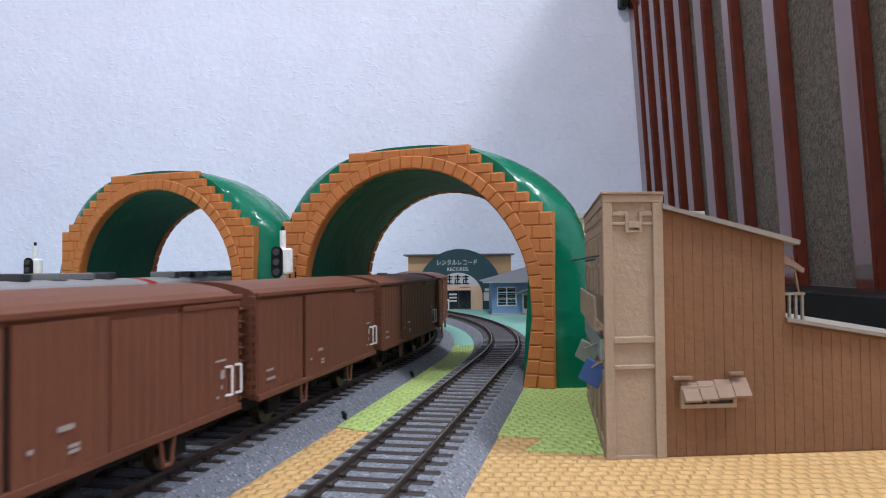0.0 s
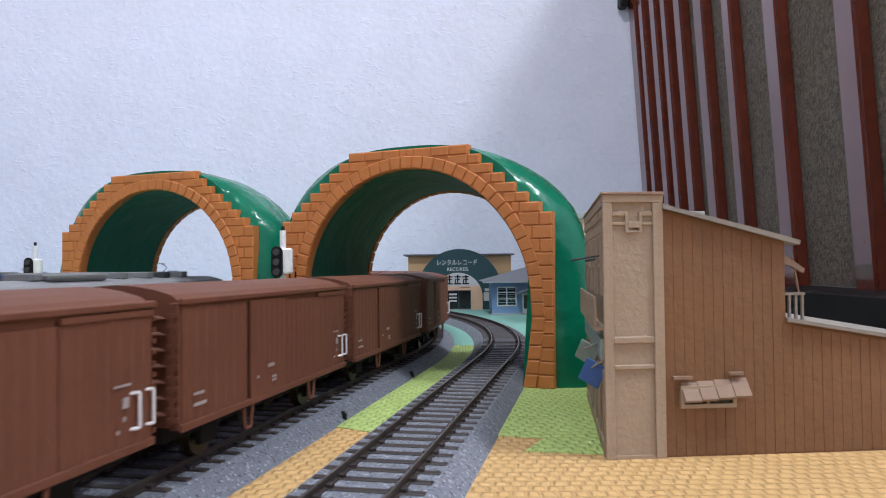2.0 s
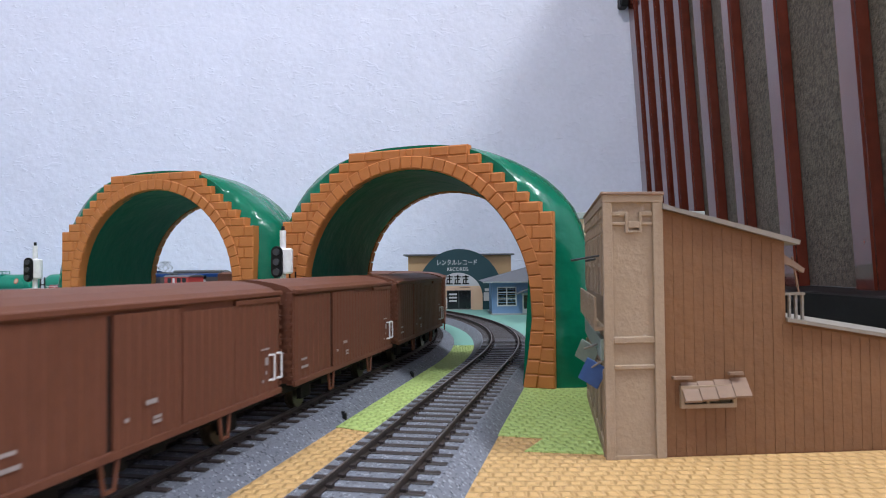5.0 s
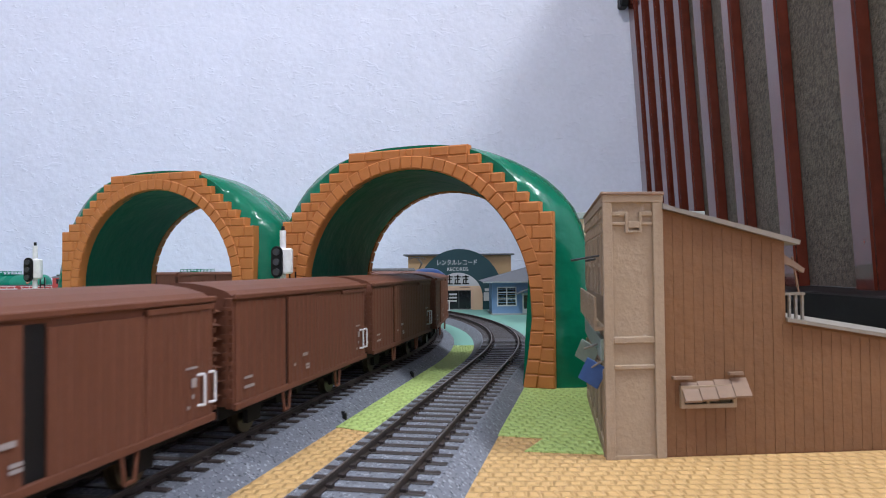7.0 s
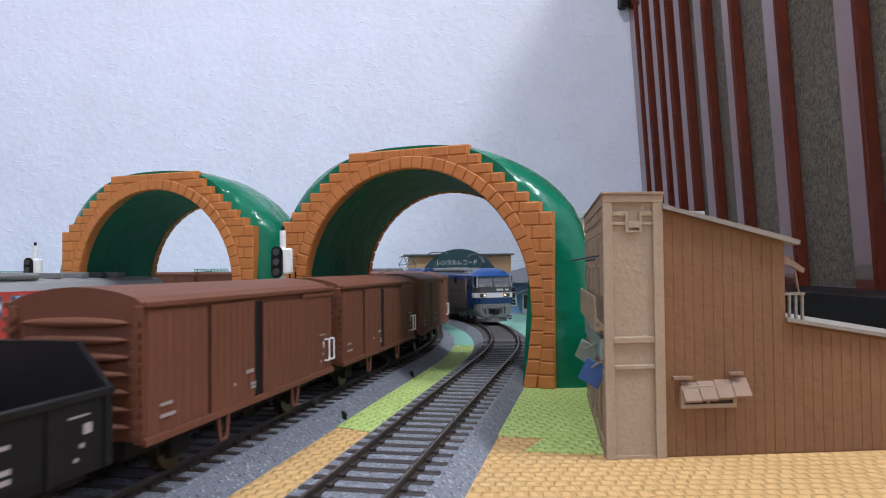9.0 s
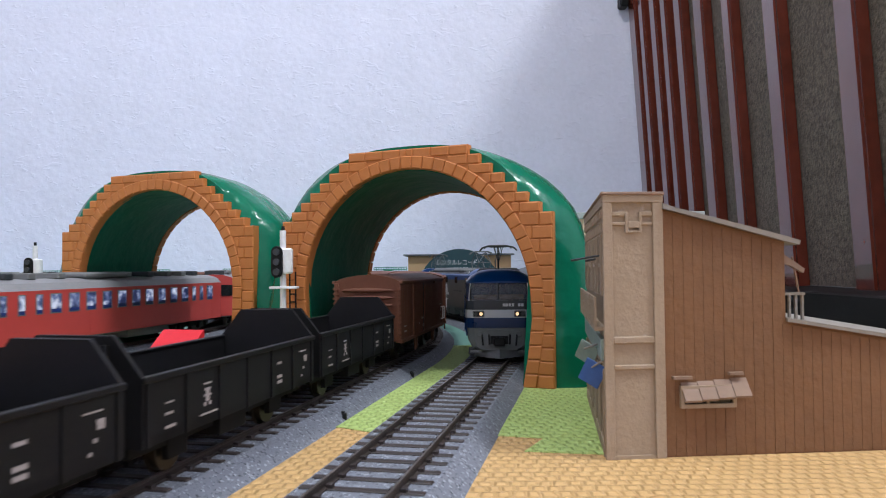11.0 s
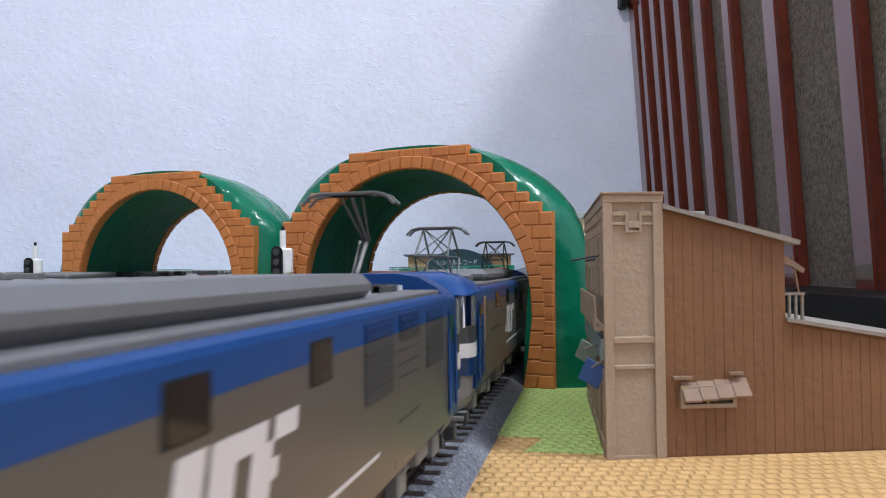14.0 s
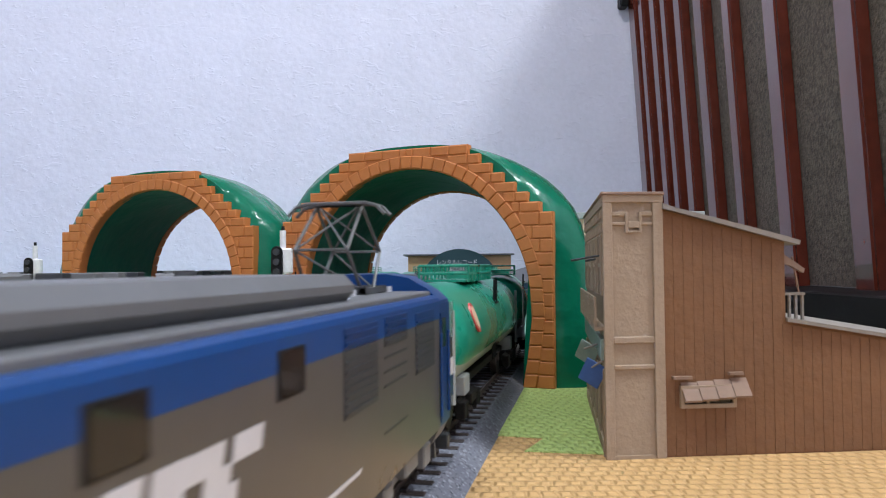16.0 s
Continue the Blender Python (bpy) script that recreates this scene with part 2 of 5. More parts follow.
L3 = (Vector((-232.0, 405.0)), Vector((math.sin(TH), math.cos(TH))))


def along3(s, d):
    """The branch line through the second tunnel: straight, then a bend to the left."""
    if s < 110:
        return L3[0] + NOR0 * d + L3[1] * s, -TH
    r = 380.0 - d
    c = L3[0] + L3[1] * 110.0 + NOR0 * 380.0
    a = (s - 110.0) / r
    if a < TURN:
        h = a - TH
        return c + r * Vector((math.cos(h), math.sin(h))), h
    return c + Vector((-(s - 110.0 - TURN * r), r)), math.pi / 2


def on_line(line, s, d, base, back=False):
    """Pose of a vehicle whose bogies stand base mm apart round s."""
    a, b = line(s - base / 2, d)[0], line(s + base / 2, d)[0]
    c, v = (a + b) / 2, (b - a)
    ang = math.degrees(math.atan2(v.y, v.x)) - 90 + (180 if back else 0)
    return pose(c.x * MM, c.y * MM, RAIL * MM, 0, 0, ang)


# ---- the setting ----
def slab(name, x0, x1, y0, y1, z0, z1, material, label, category):
    ob = part(name, boxes((x0, x1, y0, y1, z0, z1)), material)
    return tagged(ob, label, category, kind="structure")


slab("floor", -2440, 1640, -1640, 1450, -30, -8, "floor", "plain wooden floor under the foam mats", "floor")
slab("wall_north", -2400, 1600, 1410, 1450, -8, 2400, "wallpaper", "pale bluish white textured wallpaper wall", "wall")
slab("wall_west", -2440, -2400, -1600, 1450, -8, 2400, "wallpaper", "pale bluish white wallpaper side wall", "wall")
slab("wall_east", 1600, 1640, -1600, 1450, -8, 2400, "wallpaper", "pale bluish white wallpaper side wall", "wall")
slab("wall_south", -2440, 1640, -1640, -1600, -8, 2400, "wallpaper", "pale bluish white wallpaper rear wall", "wall")
slab("ceiling", -2440, 1640, -1640, 1450, 2400, 2430, "ceiling", "plain white ceiling", "ceiling")


def foam_mat(name, outline, top, material, label):
    """A woven-pattern foam tile with its interlocking outline."""
    bm = bmesh.new()
    prism(bm, outline, "z", -8, top)
    return tagged(part(name, bm, material), label, "foam mat", "foam mats", "structure")


foam_mat("foam_mat", [(-1500, -700), (1000, -700), (1000, 242), (-1500, 242)], 0.0, "yellow", "yellow-orange woven-pattern foam floor mat")
GREEN = [(-1500, 484), (-1500, 239), (-190, 239), (-197, 212), (-165, 212), (-172, 239), (-36, 240), (-24, 232), (0, 229), (19, 225.5), (31.5, 222), (23.5, 206.5), (62, 199.5), (70, 222), (150, 224), (144, 200), (176, 200), (170, 226), (1000, 226), (1000, 484)]
foam_mat("foam_mat", GREEN, 0.25, "green_foam", "lime green woven-pattern foam floor mat with a jigsaw edge")
foam_mat("foam_mat", [(-1500, 484.3), (1000, 484.3), (1000, 1409), (-1500, 1409)], 0.1, "teal", "pale teal foam floor mat")


def sweep(d, prof, s0, s1, step, line=along):
    """Sweep an outline (offset to the right, height) along a line."""
    bm = bmesh.new()
    prev = None
    n = max(1, int((s1 - s0) / step))
    for i in range(n + 1):
        p, h = line(s0 + (s1 - s0) * i / n, d)
        r = Vector((math.cos(h), math.sin(h)))
        ring = [bm.verts.new((p.x + r.x * u, p.y + r.y * u, z)) for u, z in prof]
        if prev:
            for k in range(len(prof)):
                j = (k + 1) % len(prof)
                bm.faces.new((prev[k], prev[j], ring[j], ring[k]))
        else:
            bm.faces.new(ring)
        prev = ring
    bm.faces.new(prev[::-1])
    bmesh.ops.recalc_face_normals(bm, faces=bm.faces)
    return bm


def sleeper_mesh():
    """A sleeper with the four chairs that clasp its rails."""
    bm = boxes((-14.9, 14.9, -1.25, 1.25, 3.2, 4.85), bev=0.2)
    for c in (-8.8, 8.8):
        for sx in (-1, 1):
            x0, x1 = sorted((c + sx * 0.5, c + sx * 2.0))
            box(bm, x0, x1, -0.95, 0.95, 4.8, 5.7)
    return mesh_of("sleeper", bm, "sleeper")


SLEEPER = sleeper_mesh()


def railway(label, d, s0, s1, near0, near1, line=along, pitch=7.9, foot=21.4):
    t = tagged(thing("railway_track"), label, "railway track", "model railway lines", "structure")
    part("ballast_bed", sweep(d, [(-foot, 0.0), (-15.6, 4.45), (15.6, 4.45), (foot, 0.0)], s0, s1, 12, line), "ballast", t, "grey speckled ballast base")
    for c in (-8.8, 8.8):
        prof = [(c - 1.0, 4.7), (c - 1.0, 5.0), (c - 0.3, 5.2), (c - 0.3, 6.2), (c - 0.45, 6.4), (c - 0.45, 6.85), (c - 0.3, 7.0),
                (c + 0.3, 7.0), (c + 0.45, 6.85), (c + 0.45, 6.4), (c + 0.3, 6.2), (c + 0.3, 5.2), (c + 1.0, 5.0), (c + 1.0, 4.7)]
        rb = sweep(d, prof, s0, s1, 12, line)
        for f in rb.faces:
            f.material_index = 1 if f.normal.z > 0.9 and f.calc_center_median().z > 6.9 else 0
        part("rail", rb, ["rail", "railtop"], t, "dark rail with a worn bright head")
    far = bmesh.new()
    s = s0 + 4
    while s < s1:
        p, h = line(s, d)
        if near0 <= s <= near1:
            ob = new("sleeper", SLEEPER)
            ob.parent = t
            ob.matrix_world = pose(p.x * MM, p.y * MM, 0, 0, 0, math.degrees(h))
        else:
            m = Matrix.Translation((p.x, p.y, 3.98)) @ Matrix.Rotation(h, 4, "Z") @ Matrix.Diagonal((29.8, 2.5, 1.75, 1))
            bmesh.ops.create_cube(far, size=1.0, matrix=m)
        s += pitch
    part("far_sleepers", far, "sleeper", t, kind="stuff")
    return t


# An unseen fixture, added to give each assumed lamp a body.
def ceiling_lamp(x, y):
    t = thing("ceiling_lamp", "unseen round white ceiling lamp assumed over the layout", "ceiling lamp", "ceiling lamps", m=pose(x, y, 2.3))
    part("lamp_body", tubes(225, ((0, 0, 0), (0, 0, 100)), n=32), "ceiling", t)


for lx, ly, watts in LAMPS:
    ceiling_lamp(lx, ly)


# ---- tunnels ----
def tunnel(m, label, SK=-0.18, DEEP=1.0, WIDE=True):
    t = thing("toy_tunnel", label, "toy tunnel", "toy tunnels", m=m)
    HALF, INN, ZC, STEP0, DX, DZ = 72.0, 58.0, 45.0, 79.5, 5.71, 4.75

    def lean(x, z):
        """The opening bows out a little at one leg and draws in at both feet."""
        if x > 0 and WIDE:
            return x + float(np.interp(z, [0, 14, 32, 45, 70, 86], [-0.6, 1.8, 4.0, 3.2, 1.0, 0]))
        k = float(np.interp(z, [0, 14, 30, 45], [3.6, 1.8, 0.5, 0]))
        return x - k if x > 0 else x + k

    def leaned(b):
        for v in b.verts:
            v.co.x = lean(v.co.x, v.co.z)
        return b

    def inner(k, n=28, r=INN):
        """Points of the opening's outline, from one foot over the top to the other."""
        out = [(r, 0.0), (r, 14.0), (r, 31.0)]
        for i in range(n + 1):
            a = math.pi * i / n
            out.append((r * math.cos(a), ZC + r * math.sin(a)))
        out += [(-r, 31.0), (-r, 14.0), (-r, 0.0)]
        return [(lean(x, z), z) for x, z in out]

    def outline(z):
        if z <= STEP0:
            return HALF
        return HALF - DX * math.ceil((z - STEP0) / DZ)

    def face(y0, y1):
        """The stepped wall plate with its opening."""
        steps = [(HALF, 0.0), (HALF, STEP0)]
        for i in range(7):
            x, z = HALF - DX * (i + 1), STEP0 + DZ * i
            steps += [(x, z), (x, z + DZ)]
        out = steps + [(-x, z) for x, z in reversed(steps)]
        inn = inner(0)
        bm = bmesh.new()
        prism(bm, out + inn[::-1], "y", y0, y1)
        return bm
    plate = face(0.0, 5.0)
    part("portal_wall", plate, "orange", t, "orange plastic portal wall")
    back = bmesh.new()
    outer = [(p * (65.5 / INN), (ZC + (q - ZC) * (65.5 / INN)) if q > ZC else q) for p, q in inner(0)]
    prism(back, outer + inner(0)[::-1], "y", 97.0 * DEEP, 97.0 * DEEP + 7)
    for v in back.verts:
        v.co.x += SK * v.co.y
    part("rear_arch", back, "orange", t)
    for i in range(26):
        a0, a1 = math.pi * i / 26 + 0.008, math.pi * (i + 1) / 26 - 0.008
        b = bmesh.new()
        prism(b, [(rr * math.cos(aa), ZC + rr * math.sin(aa)) for rr, aa in ((INN - 0.9, a0), (INN + 4, a0), (INN + 4, a1), (INN - 0.9, a1))], "y", 99.0 * DEEP, 99.0 * DEEP + 6)
        for v in b.verts:
            v.co.x += SK * v.co.y
        part("rear_arch_brick", b, "orange", t)

    # hill-shaped shell, rugged outside, smooth inside
    bm = bmesh.new()
    NA, NY = 40, 22
    go, gi = [], []
    for j in range(NY + 1):
        y = 3.0 + 95.0 * DEEP * j / NY
        f = j / NY
        swell = min(1.0, f * 6.0) ** 0.5 * (1.0 if f < 0.6 else max(0.0, math.cos((f - 0.6) / 0.4 * math.pi / 2)) ** 0.7)
        ro, ri = [], []
        for i in range(NA + 1):
            a = math.pi * i / NA
            ca, sa = math.cos(a), math.sin(a)
            # rounded-box cross-section that fills the stepped outline
            e = 2.9
            k = (abs(ca) ** e + abs(sa) ** e) ** (-1 / e)
            n1 = noise.noise(Vector((ca * 2.2, sa * 2.2, y * 0.035))) * 6.5 + abs(noise.noise(Vector((ca * 3.4 + 3, sa * 3.4, y * 0.05)))) * 7.0 - 2.0
            g = 1.0 + 0.17 * swell + (n1 / 72.0) * min(1, f * 3) * 1.0
            hx = 74.0 * (1 + 0.13 * swell * (1 - 0.25 * sa))
            x, z = k * ca * hx * (1 + (g - 1) * 0.7), k * sa * (114.6 - 4.0 * f) * (1 + (g - 1) * 0.06)
            ro.append(bm.verts.new((x + SK * y, y, max(0.0, z) if 0 < i < NA else 0.0)))
            zi = ZC + 57.6 * sa
            xi = 57.6 * ca
            xi = lean(xi, zi if 0 < i < NA else 0.0)
            ri.append(bm.verts.new((xi + SK * y, y, zi if 0 < i < NA else 0.0)))
        go.append(ro), gi.append(ri)
    for j in range(NY):
        for i in range(NA):
            bm.faces.new((go[j][i], go[j][i + 1], go[j + 1][i + 1], go[j + 1][i]))
            lining = bm.faces.new((gi[j][i], gi[j + 1][i], gi[j + 1][i + 1], gi[j][i + 1]))
            lining.material_index = 1
    for j in (0, NY):
        for i in range(NA):
            bm.faces.new((go[j][i], gi[j][i], gi[j][i + 1], go[j][i + 1]))
    for j in range(NY):
        for i in (0, NA):
            bm.faces.new((go[j][i], go[j + 1][i], gi[j + 1][i], gi[j][i]))
    bmesh.ops.recalc_face_normals(bm, faces=bm.faces)
    part("hill_shell", bm, ["tgreen", "tlining"], t, "glossy moulded green plastic hill", smooth=True)

    # bricks of the portal, each a piece
    def brick(x0, x1, z0, z1):
        g = 0.10
        b = bmesh.new()
        box(b, x0 + g, x1 - g, -0.62, 1.0, z0 + g, z1 - g, bev=0.5)
        part("brick", b, "orange", t)

    def ring(a0, a1, r0, r1):
        b = bmesh.new()
        pts = []
        for r, aa in ((r0, a0), (r1, a0), (r1, a1), (r0, a1)):
            pts.append(Vector((r * math.cos(aa), 0, ZC + r * math.sin(aa))))
        c = sum(pts, Vector()) / 4
        pts = [(c + (p - c) * 0.982) for p in pts]
        prism(b, [(p.x, p.z) for p in pts], "y", -0.95, 1.0)
        bmesh.ops.bevel(b, geom=b.edges[:], offset=0.5, segments=1, affect="EDGES")
        part("arch_brick", leaned(b), "orange", t)
    na = 33
    for i in range(na):
        ring(math.pi * i / na, math.pi * (i + 1) / na, INN, INN + 6.4)
    rows = 7
    for i in range(rows):
        z0, z1 = ZC * i / rows, ZC * (i + 1) / rows
        for sgn in (-1, 1):
            a, b2 = sorted((sgn * INN, sgn * (INN + 6.4)))
            b = bmesh.new()
            box(b, a + 0.12, b2 - 0.12, -0.95, 1.0, z0 + 0.14, z1 - 0.14, bev=0.5)
            part("arch_brick", leaned(b), "orange", t)
    nleg = 13
    lev = [(STEP0 * i / nleg, STEP0 * (i + 1) / nleg) for i in range(nleg)] + [(STEP0 + DZ * i, STEP0 + DZ * (i + 1)) for i in range(7)]
    for k, (z0, z1) in enumerate(lev):
        w = outline((z0 + z1) / 2)
        zz = (z0 + z1) / 2 - ZC
        r = INN + 6.4
        x_in = r if zz <= 0 else (math.sqrt(r * r - zz * zz) if zz < r else 0.0)
        for sgn in (-1, 1):
            x = w
            first = True
            while x - x_in > 1.6:
                ln = 9.5 if (k % 2 or not first) else 6.0
                if not x_in and x < 9.5:
                    ln = x
                lo = max(x_in, x - ln)
                if lo - x_in < 2.0:
                    lo = x_in
                a, b2 = sorted((sgn * x, sgn * lo))
                brick(a, b2, z0, z1)
                x, first = lo, False
    return t


tunnel(pose(-17.5 * MM, 336.5 * MM, 0, 0, 0, -22.2), "orange brick-faced green plastic toy tunnel over two tracks")
tunnel(pose(-174.0 * MM, 414 * MM, 0, 0, 0, -20.3), "second orange and green plastic toy tunnel over branch tracks", -0.24, 0.82, False)


# ---- red-brown slatted screen ----
def slatted_screen():
    t = thing("slatted_screen", "tall leaning mahogany slatted screen with grey felt strips", "screen", m=pose(0.415, 0, 0.028, 0, -3.3, 0))
    part("felt_backing", boxes((17, 25, 500, 1402, 0, 830)), "felt", t, "coarse grey felt backing")
    for y, w in ((528, 34), (664, 35), (813, 33), (937, 26), (1030, 34), (1118, 30), (1187, 26), (1242, 30), (1312, 26), (1362, 40)):
        bm = bmesh.new()
        box(bm, 0, 18, y, y + w, 0, 830)
        bmesh.ops.bevel(bm, geom=[e for e in bm.edges if abs(e.verts[0].co.z - e.verts[1].co.z) > 100], offset=3.0, segments=4, affect="EDGES")
        part("slat", bm, "mahogany", t, "glossy dark mahogany slat", smooth=True)
    return t


tagged(part("plinth", boxes((345, 520, 300, 1402, 0, 28), bev=1.5), "plinth"), "black lacquered plinth under the slatted screen", "plinth")
slatted_screen()


# ---- buildings ----
def store():
    t = thing("store_building", "card model store with brown plank side and cream stone front", "model building", m=pose(0.0455, 0.1965, 0, 0, 0, 4.5))
    DEEP = 96.0

    def skew(bm):
        for v in bm.verts:
            v.co.x += 0.233 * v.co.y
        return bm
    side = [(17.5, 0), (17.5, 71), (54.0, 61.4), (54.0, 38.2), (150, 22), (150, 0)]
    bm = bmesh.new()
    prism(bm, side, "y", 1.2, DEEP)
    part("side_wall", skew(bm), "plank", t, "brown vertical plank wall")
    x, tilt = 17.8, random.Random(5)
    while x < 149:
        z = 71 - (x - 17.5) * 0.263 if x < 52 else 38.2 - (x - 54.0) * 0.168
        part("plank", boxes((x, x + 2.88, 0.98 + tilt.uniform(0, 0.08), 1.5, 0.4, z - 0.9), bev=0.06), "plank", t)
        x += 2.95
    bm = bmesh.new()
    prism(bm, [(17.5, 71.0), (17.5, 72.6), (21, 71.4), (40, 66.6), (54, 63.0), (58.4, 61.6), (58.0, 60.4), (53, 61.6), (40, 65.2), (21, 70.2)], "y", -0.9, DEEP)
    part("roof", skew(bm), "plankroof", t, "pale card roof with a lipped edge")
    bm = bmesh.new()
    prism(bm, [(54.0, 38.2), (54.0, 39.3), (152, 22.8), (152, 21.7)], "y", -0.6, DEEP)
    part("lower_roof", skew(bm), "plankroof", t)
    # cream corner block
    part("front_block", skew(boxes((0.5, 17.4, 0.9, DEEP, 0, 74))), "stone", t)
    for r in ((0, 2.7, 0, 1.2, 0, 72.9), (14.6, 17.6, 0, 1.2, 0, 72.9)):
        part("pilaster", boxes(r, bev=0.15), "stone", t)
    part("string_course", boxes((2.7, 14.6, 0.1, 1.1, 32.7, 34.6), bev=0.2), "stone", t)
    part("string_course", boxes((2.7, 14.6, 0.15, 1.1, 25.3, 26.6), bev=0.2), "stone", t)
    part("string_course", boxes((2.7, 14.6, 0.3, 1.1, 0.0, 1.0)), "stone", t)
    part("bracket_trim", boxes((2.7, 6.6, 0.2, 1.1, 69.0, 70.2), (2.7, 6.6, 0.3, 1.1, 66.4, 67.2), (6.6, 7.4, 0.1, 1.1, 64.2, 70.2), (7.4, 10.6, 0.0, 1.1, 65.6, 67.4), (7.4, 10.6, 0.2, 1.1, 64.2, 65.0), (10.6, 11.4, 0.1, 1.1, 64.2, 70.2), (11.4, 14.6, 0.2, 1.1, 69.0, 70.2), (11.4, 14.6, 0.3, 1.1, 66.4, 67.2), bev=0.12), "stone", t)
    part("frieze", boxes((-0.1, 17.7, -0.1, 1.2, 72.9, 75.0), bev=0.15), "stone", t)
    part("cornice", skew(boxes((-0.6, 18.0, -0.5, DEEP, 75.0, 75.9), bev=0.2)), "shade", t, "worn card cornice cap")
    part("street_frieze", skew(boxes((-0.2, 0.6, 1.3, DEEP, 72.0, 75.0), bev=0.15)), "stone", t)
    # street front, facing the tracks
    for i in range(14):
        y = 4 + i * 6.6
        part("cornice_tooth", skew(boxes((-0.5, 0.6, y, y + 2.6, 68.6, 71.2), bev=0.1)), "stone", t)
        part("cornice_tooth", skew(boxes((-0.3, 0.6, y + 0.4, y + 2.2, 64.6, 67.4), bev=0.1)), "stone", t)
    for i in range(4):
        y = 8 + i * 22
        part("shop_window", skew(boxes((0.2, 0.7, y, y + 12, 47, 63))), "darkglass", t)
        part("window_frame", skew(boxes((-0.4, 0.6, y - 1.6, y, 46, 64), (-0.4, 0.6, y + 12, y + 13.6, 46, 64), (-0.2, 0.6, y, y + 12, 54.4, 55.6), (-0.2, 0.6, y + 5.4, y + 6.6, 47, 63), bev=0.1)), "stone", t)
        part("balcony_floor", skew(boxes((-2.6, 0.6, y - 3, y + 15, 36, 37.2), bev=0.08)), "stone", t)
        part("balcony_rail", skew(boxes((-2.6, -1.9, y - 3, y + 15, 44.6, 45.8), bev=0.08)), "stone", t)
        for k in range(7):
            part("baluster", skew(boxes((-2.6, -1.9, y - 3 + 2.8 * k, y - 1.6 + 2.8 * k, 37.2, 44.6))), "stone", t)
    part("sign_board", skew(boxes((-0.8, 0.6, 4, DEEP - 6, 27.5, 33.5), bev=0.1)), "awning_green", t)
    for i in range(5):
        y = 5 + i * 18
        part("shop_front", skew(boxes((0.1, 0.7, y, y + 13, 4, 24))), "darkglass", t)
        part("door_frame", skew(boxes((-0.4, 0.6, y - 1.4, y, 0, 25), (-0.4, 0.6, y + 13, y + 14.4, 0, 25), (-0.2, 0.6, y + 6, y + 7, 4, 24), (-0.4, 0.6, y, y + 13, 0.5, 4), bev=0.1)), "stone", t)
    for mname, lab, (x, y, z), (rx, ry, rz), (w, h) in (("awning_blue", "blue card awning hanging askew", (-1.0, 9.0, 23.2), (14, 28, -30), (6.6, 7.4)),
                                                       ("awning_green", "grey-green card awning hanging askew", (1.2, 22.0, 27.6), (20, 30, -34), (6.4, 7.0))):
        bm = boxes((-w / 2, w / 2, -0.3, 0.3, -h / 2, h / 2), bev=0.1)
        rot = Euler([radians(q) for q in (rx, ry, rz)]).to_matrix().to_4x4()
        bmesh.ops.transform(bm, matrix=Matrix.Translation((x, y, z)) @ rot, verts=bm.verts)
        part("awning", bm, mname, t, lab)
    part("awning_arm", tubes(0.3, ((1.5, 4, 28), (-1.5, 8, 25)), ((4.5, 18, 31), (0, 21, 29))), "plankroof", t)
    part("sign_pole", tubes(0.35, ((0.5, 6, 57.8), (-5.0, 16, 56.6)), ((2.5, 16, 57), (0, 18, 56.4))), "ef_dark", t)
    # small side window with a propped shade
    part("window_frame", boxes((21.8, 38.2, -0.4, 0.9, 14.0, 15.2), (21.8, 38.2, -0.4, 0.9, 19.5, 20.4), (21.8, 22.8, -0.4, 0.9, 15.2, 19.5), (37.2, 38.2, -0.4, 0.9, 15.2, 19.5), (29.4, 30.2, -0.3, 0.9, 15.2, 19.5)), "stone", t)
    part("window_pane", boxes((22.8, 37.2, 0.5, 0.8, 15.2, 19.5)), "darkglass", t)
    for i in range(4):
        bm = bmesh.new()
        d = 0.35 * i
        prism(bm, [(0.9, 21.2 + d), (0.9, 20.6 + d), (-2.4, 16.0 + d), (-2.7, 16.6 + d)], "x", 22.2 + 4.9 * i, 27.0 + 4.9 * i)
        part("shade_slat", bm, "shade", t, "tan slat of a propped window shade")
    part("shade_rail", boxes((19.6, 25.2, -0.6, 0.9, 22.3, 23.1)), "shade", t)
    part("shade_rail", boxes((36.2, 40.4, -0.6, 0.9, 23.2, 24.0)), "shade", t)
    for i in range(4):
        part("fence_post", boxes((55.0 + 2 * i, 55.7 + 2 * i, 4, 4.8, 37.2, 46.2)), "plankroof", t)
    part("fence_rail", boxes((54.2, 62.0, 3.8, 5.0, 45.6, 46.4)), "plankroof", t)
    part("fence_rail", boxes((54.2, 62.0, 3.8, 5.0, 37.6, 38.3)), "plankroof", t)
    bm = bmesh.new()
    prism(bm, [(54.0, 57.5), (55.4, 57.9), (62.0, 53.4), (61.6, 52.2), (57.5, 54.4), (54.0, 55.2)], "y", 3.6, 5.2)
    part("roof_bracket", bm, "shade", t)
    part("drain_pipe", tubes(0.35, ((60.5, 4.4, 46), (58.6, 4.4, 57))), "shade", t)
    return t


store()


